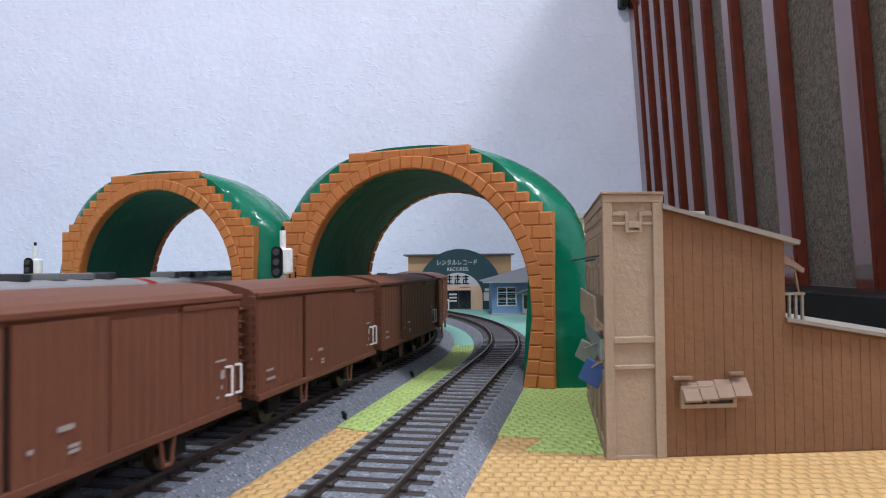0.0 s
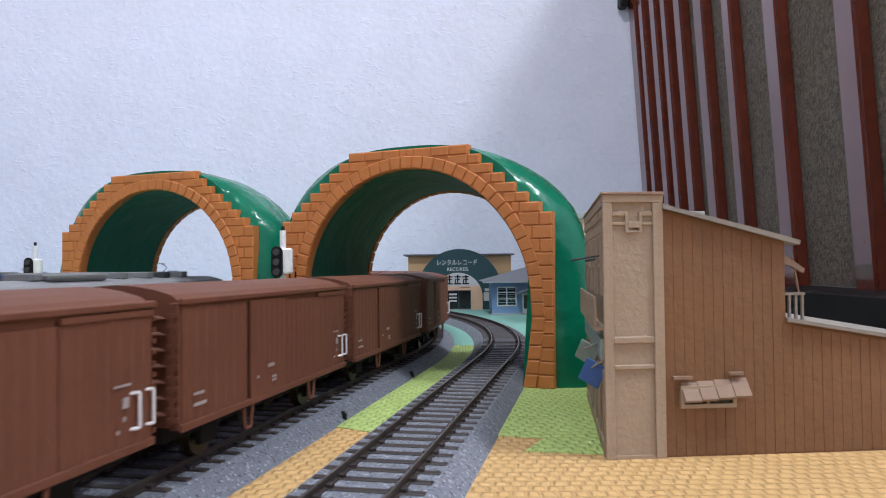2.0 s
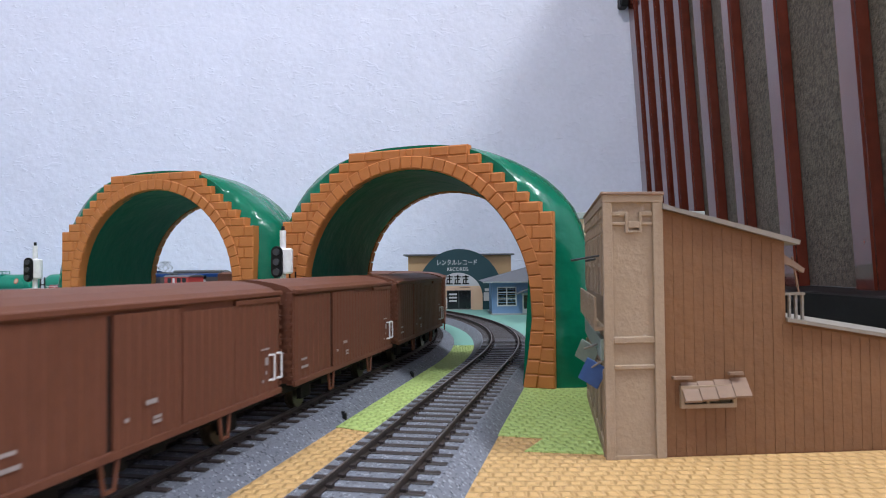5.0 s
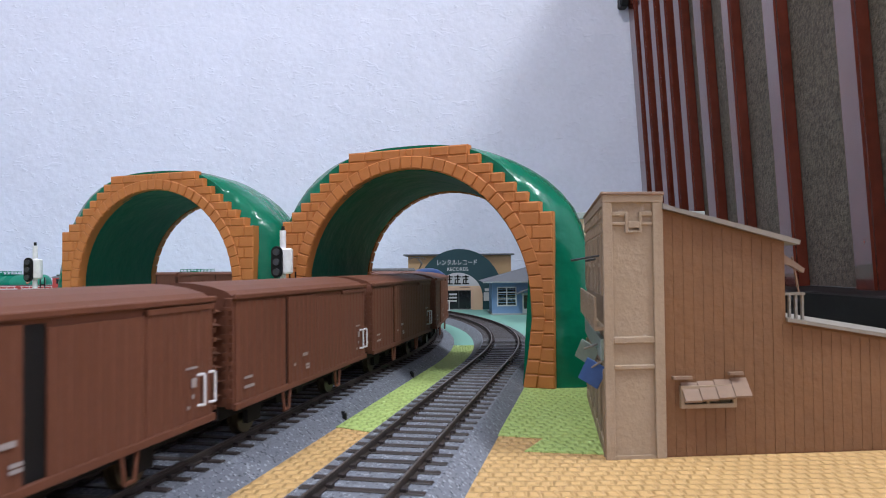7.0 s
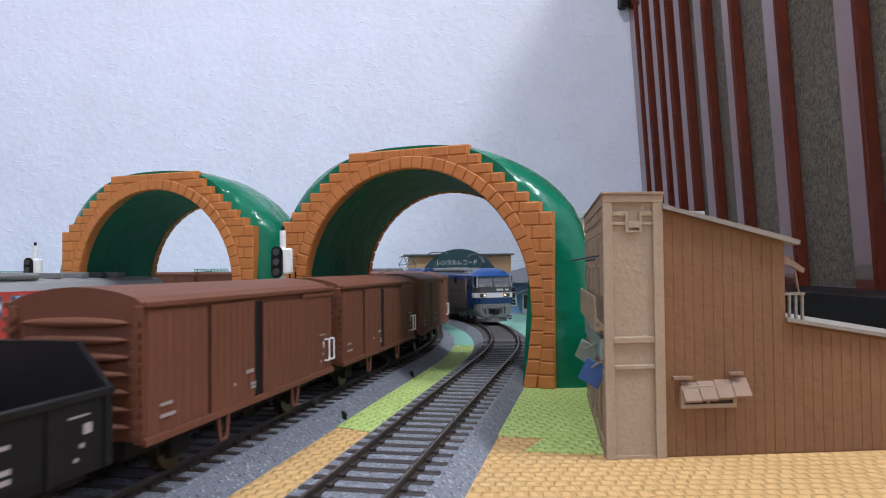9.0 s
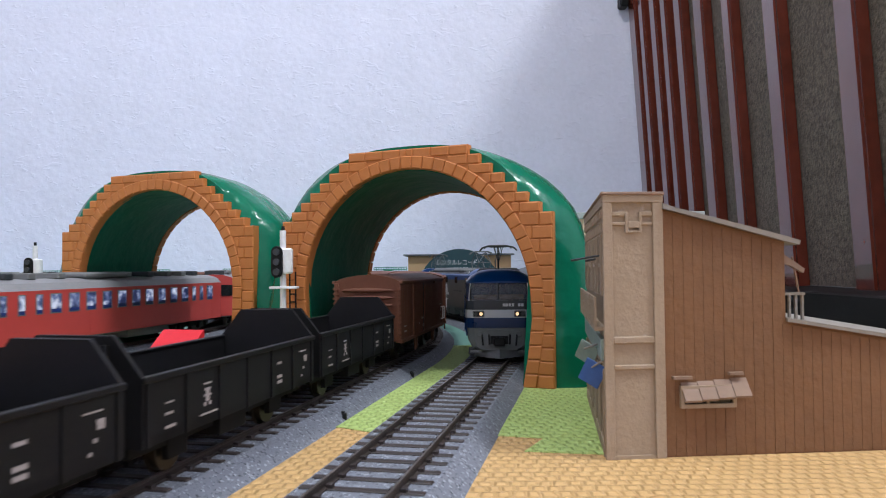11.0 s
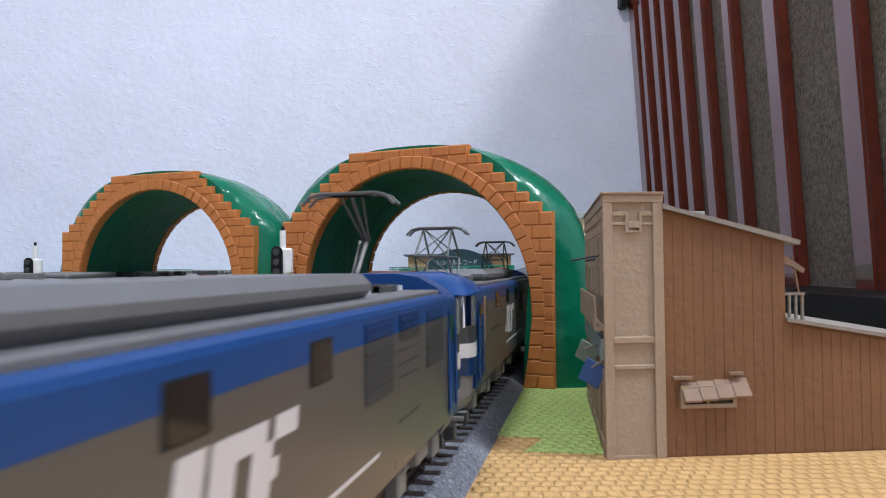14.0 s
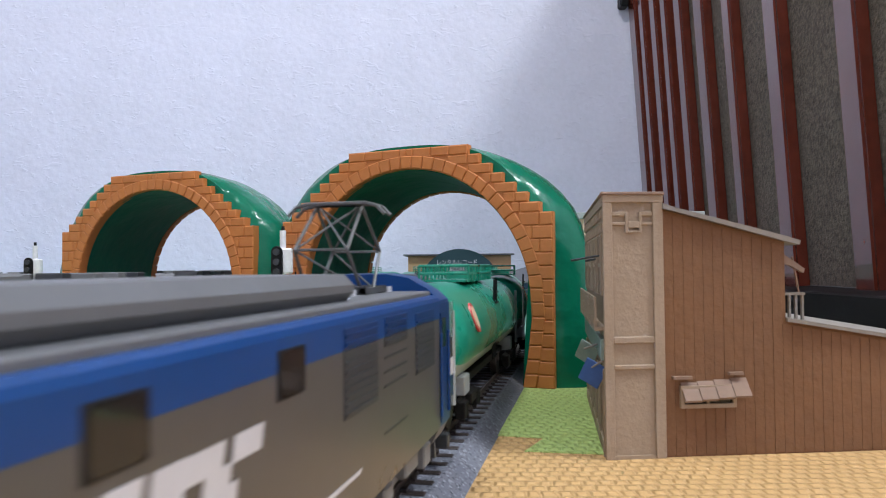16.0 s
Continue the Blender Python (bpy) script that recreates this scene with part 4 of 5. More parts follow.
def pantograph(t, y, single=True, back=1):
    """A raised pantograph: a single arm with a knee, or a crossed pair."""
    z0 = 43.6
    base = part("pantograph_base", boxes((-8, 8, y - 7, y - 5.6, z0 - 1, z0 + 0.6), (-8, 8, y + 5.6, y + 7, z0 - 1, z0 + 0.6), (-8, -6.6, y - 7, y + 7, z0 - 0.8, z0 + 0.4), (6.6, 8, y - 7, y + 7, z0 - 0.8, z0 + 0.4),
                *[(sx * 7 - 0.6, sx * 7 + 0.6, y + sy * 6 - 0.6, y + sy * 6 + 0.6, 41.5, z0) for sx in (-1, 1) for sy in (-1, 1)], (-1, 1, y - 12, y + 12, 42.4, 43.2), (-5, 5, y + 9, y + 11, 41.5, 43.8)), "panto", t, "grey raised pantograph")
    if single:
        zt = 59.4 if back > 0 else 64.2
        zk, ks = z0 + (zt - z0) * 0.52, back
        arms = [(0.55, (0, y - ks * 1, z0), (0, y + ks * 9, zk)), (0.45, (0, y + ks * 9, zk), (0, y - ks * 2, zt)), (0.28, (1.8, y + ks * 2, z0), (1.8, y + ks * 9.5, zk)),
                (0.28, (-0.6, y + ks * 9, zk), (-2.6, y - ks * 2, zt)), (0.28, (0.6, y + ks * 9, zk), (2.6, y - ks * 2, zt))]
        yt = y - ks * 2
    else:
        zk, zt = z0 + 8.0, 61.4
        arms = []
        for sy in (-1, 1):
            for sx in (-1, 1):
                arms += [(0.36, (sx * 6, y + sy * 4, z0), (sx * 5.5, y + sy * 10.5, zk)), (0.36, (sx * 5.5, y + sy * 10.5, zk), (sx * 5, y - sy * 0.6, zt))]
            arms += [(0.28, (-5.5, y + sy * 10.5, zk), (5.5, y + sy * 10.5, zk)), (0.24, (-6, y + sy * 4, z0), (5.5, y + sy * 10.5, zk)), (0.24, (-5.5, y + sy * 10.5, zk), (5, y - sy * 0.6, zt)), (0.24, (5.5, y + sy * 10.5, zk), (-5, y - sy * 0.6, zt))]
        yt = y
    for rr, a, b in arms:
        part("pantograph_rod", tubes(rr, (a, b)), "panto", base, smooth=True)
    for dy in (-2.0, 2.0):
        pr = [((-6.4, yt + dy, zt), (6.4, yt + dy, zt)), ((-6.4, yt + dy, zt), (-8.8, yt + dy, zt - 0.6)), ((6.4, yt + dy, zt), (8.8, yt + dy, zt - 0.6)),
              ((-8.8, yt + dy, zt - 0.6), (-10.6, yt + dy, zt - 2.4)), ((8.8, yt + dy, zt - 0.6), (10.6, yt + dy, zt - 2.4)), ((-4.4, yt, zt), (-4.4, yt + dy, zt)), ((4.4, yt, zt), (4.4, yt + dy, zt)), ((-4.4, yt, zt - 0.2), (4.4, yt, zt - 0.2))]
        part("contact_strip", tubes(0.42, *pr), "panto", base)


def loft(bm, rings, mi=None, cap=True):
    """Skin between rings of equal length; closed rings."""
    vs = [[bm.verts.new(p) for p in r] for r in rings]
    n = len(rings[0])
    fs = []
    for j in range(len(vs) - 1):
        for i in range(n):
            fs.append(bm.faces.new((vs[j][i], vs[j][(i + 1) % n], vs[j + 1][(i + 1) % n], vs[j + 1][i])))
    if cap:
        fs += [bm.faces.new(vs[0][::-1]), bm.faces.new(vs[-1])]
    bmesh.ops.recalc_face_normals(bm, faces=fs)
    return bm


def electric_loco(single=True):
    t = thing("electric_locomotive", "blue and grey model electric locomotive with lit headlights", "locomotive", "oil train")
    W, LN = 17.6, 108.0
    # side walls and lower body, without cabs
    yb = LN - 19
    part("side_wall_band", boxes((-W, W, -yb, yb, 11.5, 36.5)), "ef_grey", t, "warm grey lower side")
    bm = bmesh.new()
    prism(bm, [(-W - 0.05, 36.3), (-W - 0.05, 40.2), (-W + 0.25, 41.0), (-W + 0.9, 41.6), (W - 0.9, 41.6), (W - 0.25, 41.0), (W + 0.05, 40.2), (W + 0.05, 36.3)], "y", -yb, yb)
    part("blue_band", bm, "ef_blue", t, "blue upper band")
    part("roof_deck", boxes((-16.0, 16.0, -yb + 2, yb - 2, 41.2, 42.6), bev=0.3), "ef_roof", t, "grey roof deck")
    part("roof_housing", boxes((-13, 13, -46, 46, 42.2, 47.0), bev=1.8), "ef_roof", t, "long grey roof housing")
    for yr in (47, -51):
        part("roof_box", boxes((-8, 8, yr, yr + 4, 41.5, 45.4), bev=0.8), "ef_roof", t)
    for y in (-84, -60, 60, 84):
        for sx in (-1, 1):
            part("insulator", tubes(0.75, ((sx * 7, y, 41.6), (sx * 7, y, 43.8)), n=10), "ef_white", t, smooth=True)
    for sy in (-1, 1):
        # cab: raked front, rounded roof
        def ring(y, hw, z0, z1, r=2.5):
            out = []
            for sx, sz in ((-1, 0), (-1, 1), (1, 1), (1, 0)):
                out.append((sx * hw, z0 if sz == 0 else z1))
            return [(x, sy * y, z) for x, z in out]
        y0 = yb
        bm = loft(bmesh.new(), [ring(y0, W, 25.7, 30.6), ring(LN - 4.2, W, 25.7, 30.6), ring(LN - 1.6, W - 1.2, 25.7, 30.5), ring(LN + 0.2, W - 4.6, 25.7, 30.4)])
        part("cab_upper_panel", bm, "ef_dark", t, "dark grey panel under the windscreen")
        bm = loft(bmesh.new(), [ring(y0, W + 0.1, 16.4, 21.6), ring(LN - 4.2, W + 0.1, 16.4, 21.6), ring(LN - 1.6, W - 1.1, 16.4, 21.6), ring(LN + 0.3, W - 4.5, 16.4, 21.6)])
        part("cab_navy_panel", bm, "ef_navy", t)
        bm = loft(bmesh.new(), [ring(LN - 8, W + 0.25, 21.6, 25.7), ring(LN - 4.2, W + 0.25, 21.6, 25.7), ring(LN - 1.4, W - 0.9, 21.6, 25.7), ring(LN + 0.7, W - 4.2, 21.6, 25.7)])
        part("front_band", bm, "ef_white", t, "white band across the nose")
        bm = loft(bmesh.new(), [ring(y0, W, 11.6, 39.6), ring(LN - 8.1, W, 11.6, 39.6)])
        part("cab_side", bm, "cab_blue", t, "blue cab side")
        # roof dome
        bm = bmesh.new()
        rr = []
        for yy, hw, zt in ((y0 - 1, W, 46.6), (y0 + 6, W, 46.8), (LN - 8, W - 0.2, 45.4), (LN - 4.4, W - 1.2, 43.0), (LN - 1.4, W - 2.0, 40.2)):
            k = zt - 39.5
            o = [(-hw, 39.4), (-hw, 39.5 + k * 0.12), (-hw * 0.86, 39.5 + k * 0.5), (-hw * 0.6, 39.5 + k * 0.86), (-hw * 0.3, 39.5 + k * 0.98), (hw * 0.3, 39.5 + k * 0.98), (hw * 0.6, 39.5 + k * 0.86), (hw * 0.86, 39.5 + k * 0.5), (hw, 39.5 + k * 0.12), (hw, 39.4)]
            rr.append([(x, sy * yy, z) for x, z in o])
        part("cab_roof", loft(bm, rr), "ef_blue", t, "domed blue cab roof", smooth=True)
        # windscreen pillars and glass
        yf0, yf1 = LN - 0.4, LN - 2.6
        pil = []
        for x0, x1 in ((-W + 2.6, -W + 2.6), (W - 2.6, W - 2.6), (0.6, 0.6)):
            pil.append(((x0, sy * yf0, 30.4), (x1, sy * yf1, 39.6)))
        part("windscreen_pillar", tubes(0.7, *pil), "ef_dark", t)
        bm = bmesh.new()
        prism(bm, [(sy * yf0, 30.4), (sy * (yf0 - 0.5), 30.4), (sy * (yf1 - 0.5), 39.6), (sy * yf1, 39.6)], "x", -W + 2.6, W - 2.6)
        part("windscreen", bm, "glass", t, "clear windscreen")
        for sx in (-1, 1):
            x0, x1 = sorted((sx * (W - 0.5), sx * W))
            bm = bmesh.new()
            ya, yc = sorted((sy * (LN - 8), sy * (LN - 3)))
            box(bm, x0, x1, ya, yc, 30.6, 39.4)
            part("cab_side_window", bm, "glass", t)
            part("white_pillar", tubes(0.55, ((sx * (W - 2.3), sy * (LN - 0.3), 30.4), (sx * (W - 2.7), sy * (LN - 2.4), 39.5))), "ef_white", t)
            # headlight cluster
            xa, xb = sorted((sx * 7.6, sx * 13.6))
            ya, yc = sorted((sy * (LN + 0.2), sy * (LN + 1.0)))
            lf = part("lamp_frame", boxes((xa, xb, ya, yc, 21.9, 25.3), bev=0.3), "ef_lgrey", t)
            xa, xb = sorted((sx * 8.1, sx * 13.1))
            ya, yc = sorted((sy * (LN + 0.6), sy * (LN + 1.15)))
            part("lamp_recess", boxes((xa, xb, ya, yc, 22.4, 24.8)), "black", lf)
            part("headlight", tubes(0.85, ((sx * 9.3, sy * (LN + 0.8), 23.6), (sx * 9.3, sy * (LN + 1.3), 23.6)), n=14), "lamp_on" if sy > 0 else "ef_dark", lf, "lit amber headlight" if sy > 0 else "")
            part("tail_lamp", tubes(1.0, ((sx * 12.0, sy * (LN + 0.8), 23.6), (sx * 12.0, sy * (LN + 1.3), 23.6)), n=12), "ef_dark", lf)
            # cab door with handrails
            xo = sx * (W + 0.25)
            ya, yc = sorted((sy * (yb + 0.5), sy * (yb + 6.5)))
            door = part("cab_door", boxes((min(xo, sx * W), max(xo, sx * W), ya, yc, 12.5, 37.5), bev=0.08), "cab_blue", t)
            xw = sx * (W + 0.35)
            part("door_window", boxes((min(xo, xw), max(xo, xw), ya + 1, yc - 1, 29.5, 36.2), bev=0.04), "darkglass", door)
            part("door_handrail", tubes(0.35, ((sx * (W + 0.5), sy * (yb - 0.6), 14), (sx * (W + 0.5), sy * (yb - 0.6), 33)), ((sx * (W + 0.5), sy * (yb + 7.4), 14), (sx * (W + 0.5), sy * (yb + 7.4), 33))), "ef_blue", t)
        for i, x in enumerate((-4.4, -2.8, -1.2, 0.4, 2.0, 3.6, 5.0)):
            if i != 2:
                ya, yc = sorted((sy * (LN + 0.1), sy * (LN + 0.35)))
                part("number_bar", boxes((x - 8.2, x - 6.9, ya, yc, 27.4, 28.9)), "ef_white", t)
        ya, yc = sorted((sy * (LN + 0.1), sy * (LN + 0.8)))
        part("wiper", tubes(0.16, ((-8, sy * (LN + 0.3), 30.8), (-2.5, sy * (LN - 1.0), 35.5)), ((8, sy * (LN + 0.3), 30.8), (2.6, sy * (LN - 1.0), 35.5))), "black", t)
        # cab interior
        part("cab_console", boxes((-13, 13, min(sy * (LN - 9), sy * (LN - 4)), max(sy * (LN - 9), sy * (LN - 4)), 30.6, 33.2), bev=0.5), "cab_tan", t)
        part("cab_bulkhead", boxes((-W + 0.6, W - 0.6, min(sy * (LN - 17), sy * (LN - 16)), max(sy * (LN - 17), sy * (LN - 16)), 30, 39.3)), "ef_white", t)
        # skirt, plough and coupler
        def skirt_ring(y, k):
            return [(x * k, sy * y, z) for x, z in ((-16.6, 16.4), (-16.4, 10.5), (-14.5, 6.6), (-10.5, 4.8), (10.5, 4.8), (14.5, 6.6), (16.4, 10.5), (16.6, 16.4))]
        bm = loft(bmesh.new(), [skirt_ring(LN - 15, 1.0), skirt_ring(LN - 4, 1.0), skirt_ring(LN - 1.4, 0.93), skirt_ring(LN - 0.2, 0.78)])
        part("skirt", bm, "ef_lgrey", t, "grey front skirt")
        ya, yc = sorted((sy * (LN - 2), sy * (LN + 0.1)))
        # A black block on the skirt gives the recess its shade as colour.
        part("coupler_pocket_shade", boxes((-4.6, 4.6, ya, yc, 8.0, 12.2), bev=0.3), "black", t)
        part("skirt_lip", boxes((-12.4, 12.4, ya, yc, 15.6, 16.2), bev=0.1), "ef_lgrey", t)
        for sx in (-1, 1):
            part("jumper_socket", boxes((sx * 10 - 1.2, sx * 10 + 1.2, min(sy * (LN - 1), sy * (LN + 0.9)), max(sy * (LN - 1), sy * (LN + 0.9)), 11.8, 14.4), bev=0.3), "ef_lgrey", t)
            part("step_bracket", boxes((sx * 14.4 - 1.6, sx * 14.4 + 1.6, min(sy * (LN - 4), sy * (LN - 1)), max(sy * (LN - 4), sy * (LN - 1)), 2.6, 6.2), bev=0.3), "ef_dark", t)
        bm = bmesh.new()
        a = [(-13.5, sy * (LN - 6), 1.0), (0, sy * (LN + 2.2), 0.8), (13.5, sy * (LN - 6), 1.0), (13.5, sy * (LN - 7), 5.2), (0, sy * (LN + 0.4), 5.2), (-13.5, sy * (LN - 7), 5.2)]
        vv = [bm.verts.new(p) for p in a] + [bm.verts.new((p[0], p[1] - sy * 1.0, p[2])) for p in a]
        for f in ((0, 1, 4, 5), (1, 2, 3, 4), (7, 6, 11, 10), (8, 7, 10, 9), (0, 6, 7, 1), (1, 7, 8, 2), (5, 4, 10, 11), (4, 3, 9, 10), (0, 5, 11, 6), (2, 8, 9, 3)):
            bm.faces.new([vv[i] for i in f])
        bmesh.ops.recalc_face_normals(bm, faces=bm.faces)
        part("snow_plough", bm, "ef_lgrey", t)
        part("coupler", boxes((-2.2, 2.2, min(sy * LN, sy * (LN + 5)), max(sy * LN, sy * (LN + 5)), 7.6, 11.4), (-2.9, 2.9, min(sy * (LN + 3), sy * (LN + 5)), max(sy * (LN + 3), sy * (LN + 5)), 7.4, 11.6), bev=0.5), "black", t)
        part("hose", tubes(0.45, ((-9, sy * (LN + 0.5), 13), (-8.4, sy * (LN + 2), 7.5)), ((9, sy * (LN + 0.5), 13), (8.4, sy * (LN + 2), 7.5)), ((5.5, sy * (LN + 0.6), 13), (5.2, sy * (LN + 2), 8)), ((-5.5, sy * (LN + 0.6), 13), (-5.2, sy * (LN + 2), 8))), "black", t)
        part("front_step", boxes((-15, -9.5, min(sy * (LN - 1), sy * (LN + 0.8)), max(sy * (LN - 1), sy * (LN + 0.8)), 3.8, 4.8), (9.5, 15, min(sy * (LN - 1), sy * (LN + 0.8)), max(sy * (LN - 1), sy * (LN + 0.8)), 3.8, 4.8)), "ef_lgrey", t)
        part("cab_handrail", tubes(0.4, ((-8, sy * (LN + 1.3), 15.6), (8, sy * (LN + 1.3), 15.6)), ((-8, sy * LN, 15.6), (-8, sy * (LN + 1.3), 15.6)), ((8, sy * LN, 15.6), (8, sy * (LN + 1.3), 15.6))), "ef_lgrey", t)
        pantograph(t, sy * 72, single, back=sy)
    # windows, louvres and lettering along the sides
    for sx in (-1, 1):
        for y in (-9.3, 20.9, 52.5):
            x0, x1 = sorted((sx * (W - 1), sx * (W + 0.2)))
            wf = part("side_window", boxes((x0, x1, y - 3.8, y + 3.8, 33.1, 38.9), bev=0.18), "black", t)
            bm = bmesh.new()
            out = []
            for cy, cz, q in ((2.2, 1.5, 0), (-2.2, 1.5, 1), (-2.2, -1.5, 2), (2.2, -1.5, 3)):
                out += [(y + cy + 1.1 * math.cos(math.pi / 2 * (q + k / 4)), 36.0 + cz + 1.1 * math.sin(math.pi / 2 * (q + k / 4))) for k in range(5)]
            x0, x1 = sorted((sx * (W + 0.1), sx * (W + 0.28)))
            prism(bm, out, "x", x0, x1)
            part("pane", bm, "darkglass", wf)
        for ya, yc, mname in ((81.5, 85.5, "shade"), (79.6, 81.2, "ef_dark")):
            x0, x1 = sorted((sx * W, sx * (W + 0.35)))
            part("corridor_window", boxes((x0, x1, ya, yc, 24.0, 38.4), bev=0.06), mname, t, "tall side window with a beige blind")
        for y, z0, z1, hw in ((-34.2, 26.5, 39.4, 7.7), (-53.2, 34.6, 39.6, 7.2), (-74.8, 26.7, 38.9, 8.0)):
            x0, x1 = sorted((sx * W, sx * (W + 0.2)))
            for za, zb, mname in ((z0, 36.2, "ef_dark"), (36.4, z1, "cab_blue")):
                za = max(za, z0)
                lv = part("side_louvre", boxes((x0, x1, y - hw, y + hw, za, zb), bev=0.05), mname, t, "ventilation louvre in the darker side colour")
                xa, xb = sorted((sx * (W + 0.1), sx * (W + 0.38)))
                for k in range(int((zb - za - 0.4) / 1.2)):
                    part("louvre_slat", boxes((xa, xb, y - hw + 0.5, y + hw - 0.5, za + 0.4 + 1.2 * k, za + 1.0 + 1.2 * k)), mname, lv)
        for z in (32.6, 30.2, 27.8, 20):
            x0, x1 = sorted((sx * W, sx * (W + 0.12)))
            part("vent_line", boxes((x0, x1, -60.2, -46, z, z + 0.4)), "ef_dark", t)
        # slanted white emblem, as plain shapes
        for c, z0, z1, w in ((28.6, 21.6, 24.2, 7.2), (25.0, 22.0, 32.0, 4.8), (19.4, 20.8, 31.9, 4.8), (15.2, 29.2, 31.8, 9.0), (11.4, 20.4, 29.4, 4.8), (8.2, 25.2, 27.4, 4.4), (4.4, 29.2, 31.8, 6.0)):
            bm = bmesh.new()
            x0, x1 = sorted((sx * W, sx * (W + 0.12)))
            sl = 0.24
            prism(bm, [(c, z0), (c - w, z0), (c - w - (z1 - z0) * sl, z1), (c - (z1 - z0) * sl, z1)], "x", x0, x1)
            part("white_mark", bm, "ef_white", t)
        bm = bmesh.new()
        x0, x1 = sorted((sx * W, sx * (W + 0.12)))
        prism(bm, [(-34, 17.9), (26, 17.9), (26, 17.1), (-33, 17.3)], "x", x0, x1)
        part("white_stripe", bm, "ef_white", t)
        bars(t, sx, [(44.7, 50.7, 25.6, 26.9), (52.6, 58.6, 25.6, 26.9), (60.6, 69, 25.6, 26.9)], "ef_dark", W)
    part("underframe", boxes((-13.5, 13.5, -95, 95, 7.4, 11.6), (-14.5, 14.5, -36, -20, 3.4, 9), (-14.5, 14.5, 20, 36, 3.4, 9)), "ef_lgrey", t)
    for y in (-72, 0, 72):
        bogie(t, y)
    return t


def tank_wagon():
    t = thing("tank_wagon", "green and grey model oil tank wagon with roof railings", "tank wagon", "oil train")
    bm = bmesh.new()
    rr = []
    n = 28
    for y, r in ((-78, 9), (-76, 13), (-72, 15.6), (-66, 16.4), (66, 16.4), (72, 15.6), (76, 13), (78, 9)):
        rr.append([(r * math.cos(2 * math.pi * i / n), y, 26.5 + r * math.sin(2 * math.pi * i / n)) for i in range(n)])
    loft(bm, rr)
    for f in bm.faces:
        f.material_index = 1 if f.calc_center_median().z < 20.5 else 0
    part("tank", bm, ["tank", "tank_grey"], t, "glossy green tank with a grey belly", smooth=True)
    bm = bmesh.new()
    tube(bm, (0, -5, 42), (0, -5, 46), 6, 20)
    part("dome_hatch", bm, "tank", t, smooth=True)
    part("walkway", boxes((-8, 8, -26, 26, 42.6, 43.4)), "tank", t)
    pr = []
    for sx in (-1, 1):
        for z in (45.6, 48.4):
            pr.append(((sx * 9, -26, z), (sx * 9, 26, z)))
        for i in range(9):
            pr.append(((sx * 9, -26 + 6.5 * i, 42.6), (sx * 9, -26 + 6.5 * i, 48.4)))
    for sy in (-1, 1):
        for z in (45.6, 48.4):
            pr.append(((-9, sy * 26, z), (9, sy * 26, z)))
    part("railing", tubes(0.5, *pr), "tank", t, "green safety railing")
    for sx in (-1, 1):
        for nm, x0, x1, r, mname in (("round_badge", 15.1, 15.75, 4.6, "red"), ("badge_centre", 15.5, 15.95, 3.4, "shop_cream")):
            bm = bmesh.new()
            tube(bm, (sx * x0, 52, 32), (sx * x1, 52, 32), r, 20)
            for v in bm.verts:
                v.co.y = 52 + (v.co.y - 52) * 0.8
                v.co.x -= sx * 0.36 * (v.co.z - 32)
            part(nm, bm, mname, t)
        part("ladder", tubes(0.5, ((sx * 13.5, -6, 12), (sx * 14.5, -6, 43)), ((sx * 13.5, -1, 12), (sx * 14.5, -1, 43)), *[((sx * 15, -6, 14 + 4 * i), (sx * 15, -1, 14 + 4 * i)) for i in range(7)]), "black", t)
        for y in (-58, 58):
            part("saddle", boxes((sx * 11 - 3, sx * 11 + 3, y - 4, y + 4, 9, 15), bev=0.4), "tank_grey", t)
        for y in (-80, 80):
            part("end_post", tubes(0.7, ((sx * 14, y, 10), (sx * 14, y, 36))), "tank_grey", t)
    part("underframe", boxes((-10, 10, -83, 83, 8.6, 11.4), bev=0.3), "boxdark", t)
    for y in (-54, 54):
        bogie(t, y, "boxdark", 14, 11)
    coupler(t, 82, 86.5), coupler(t, -82, -86.5)
    return t


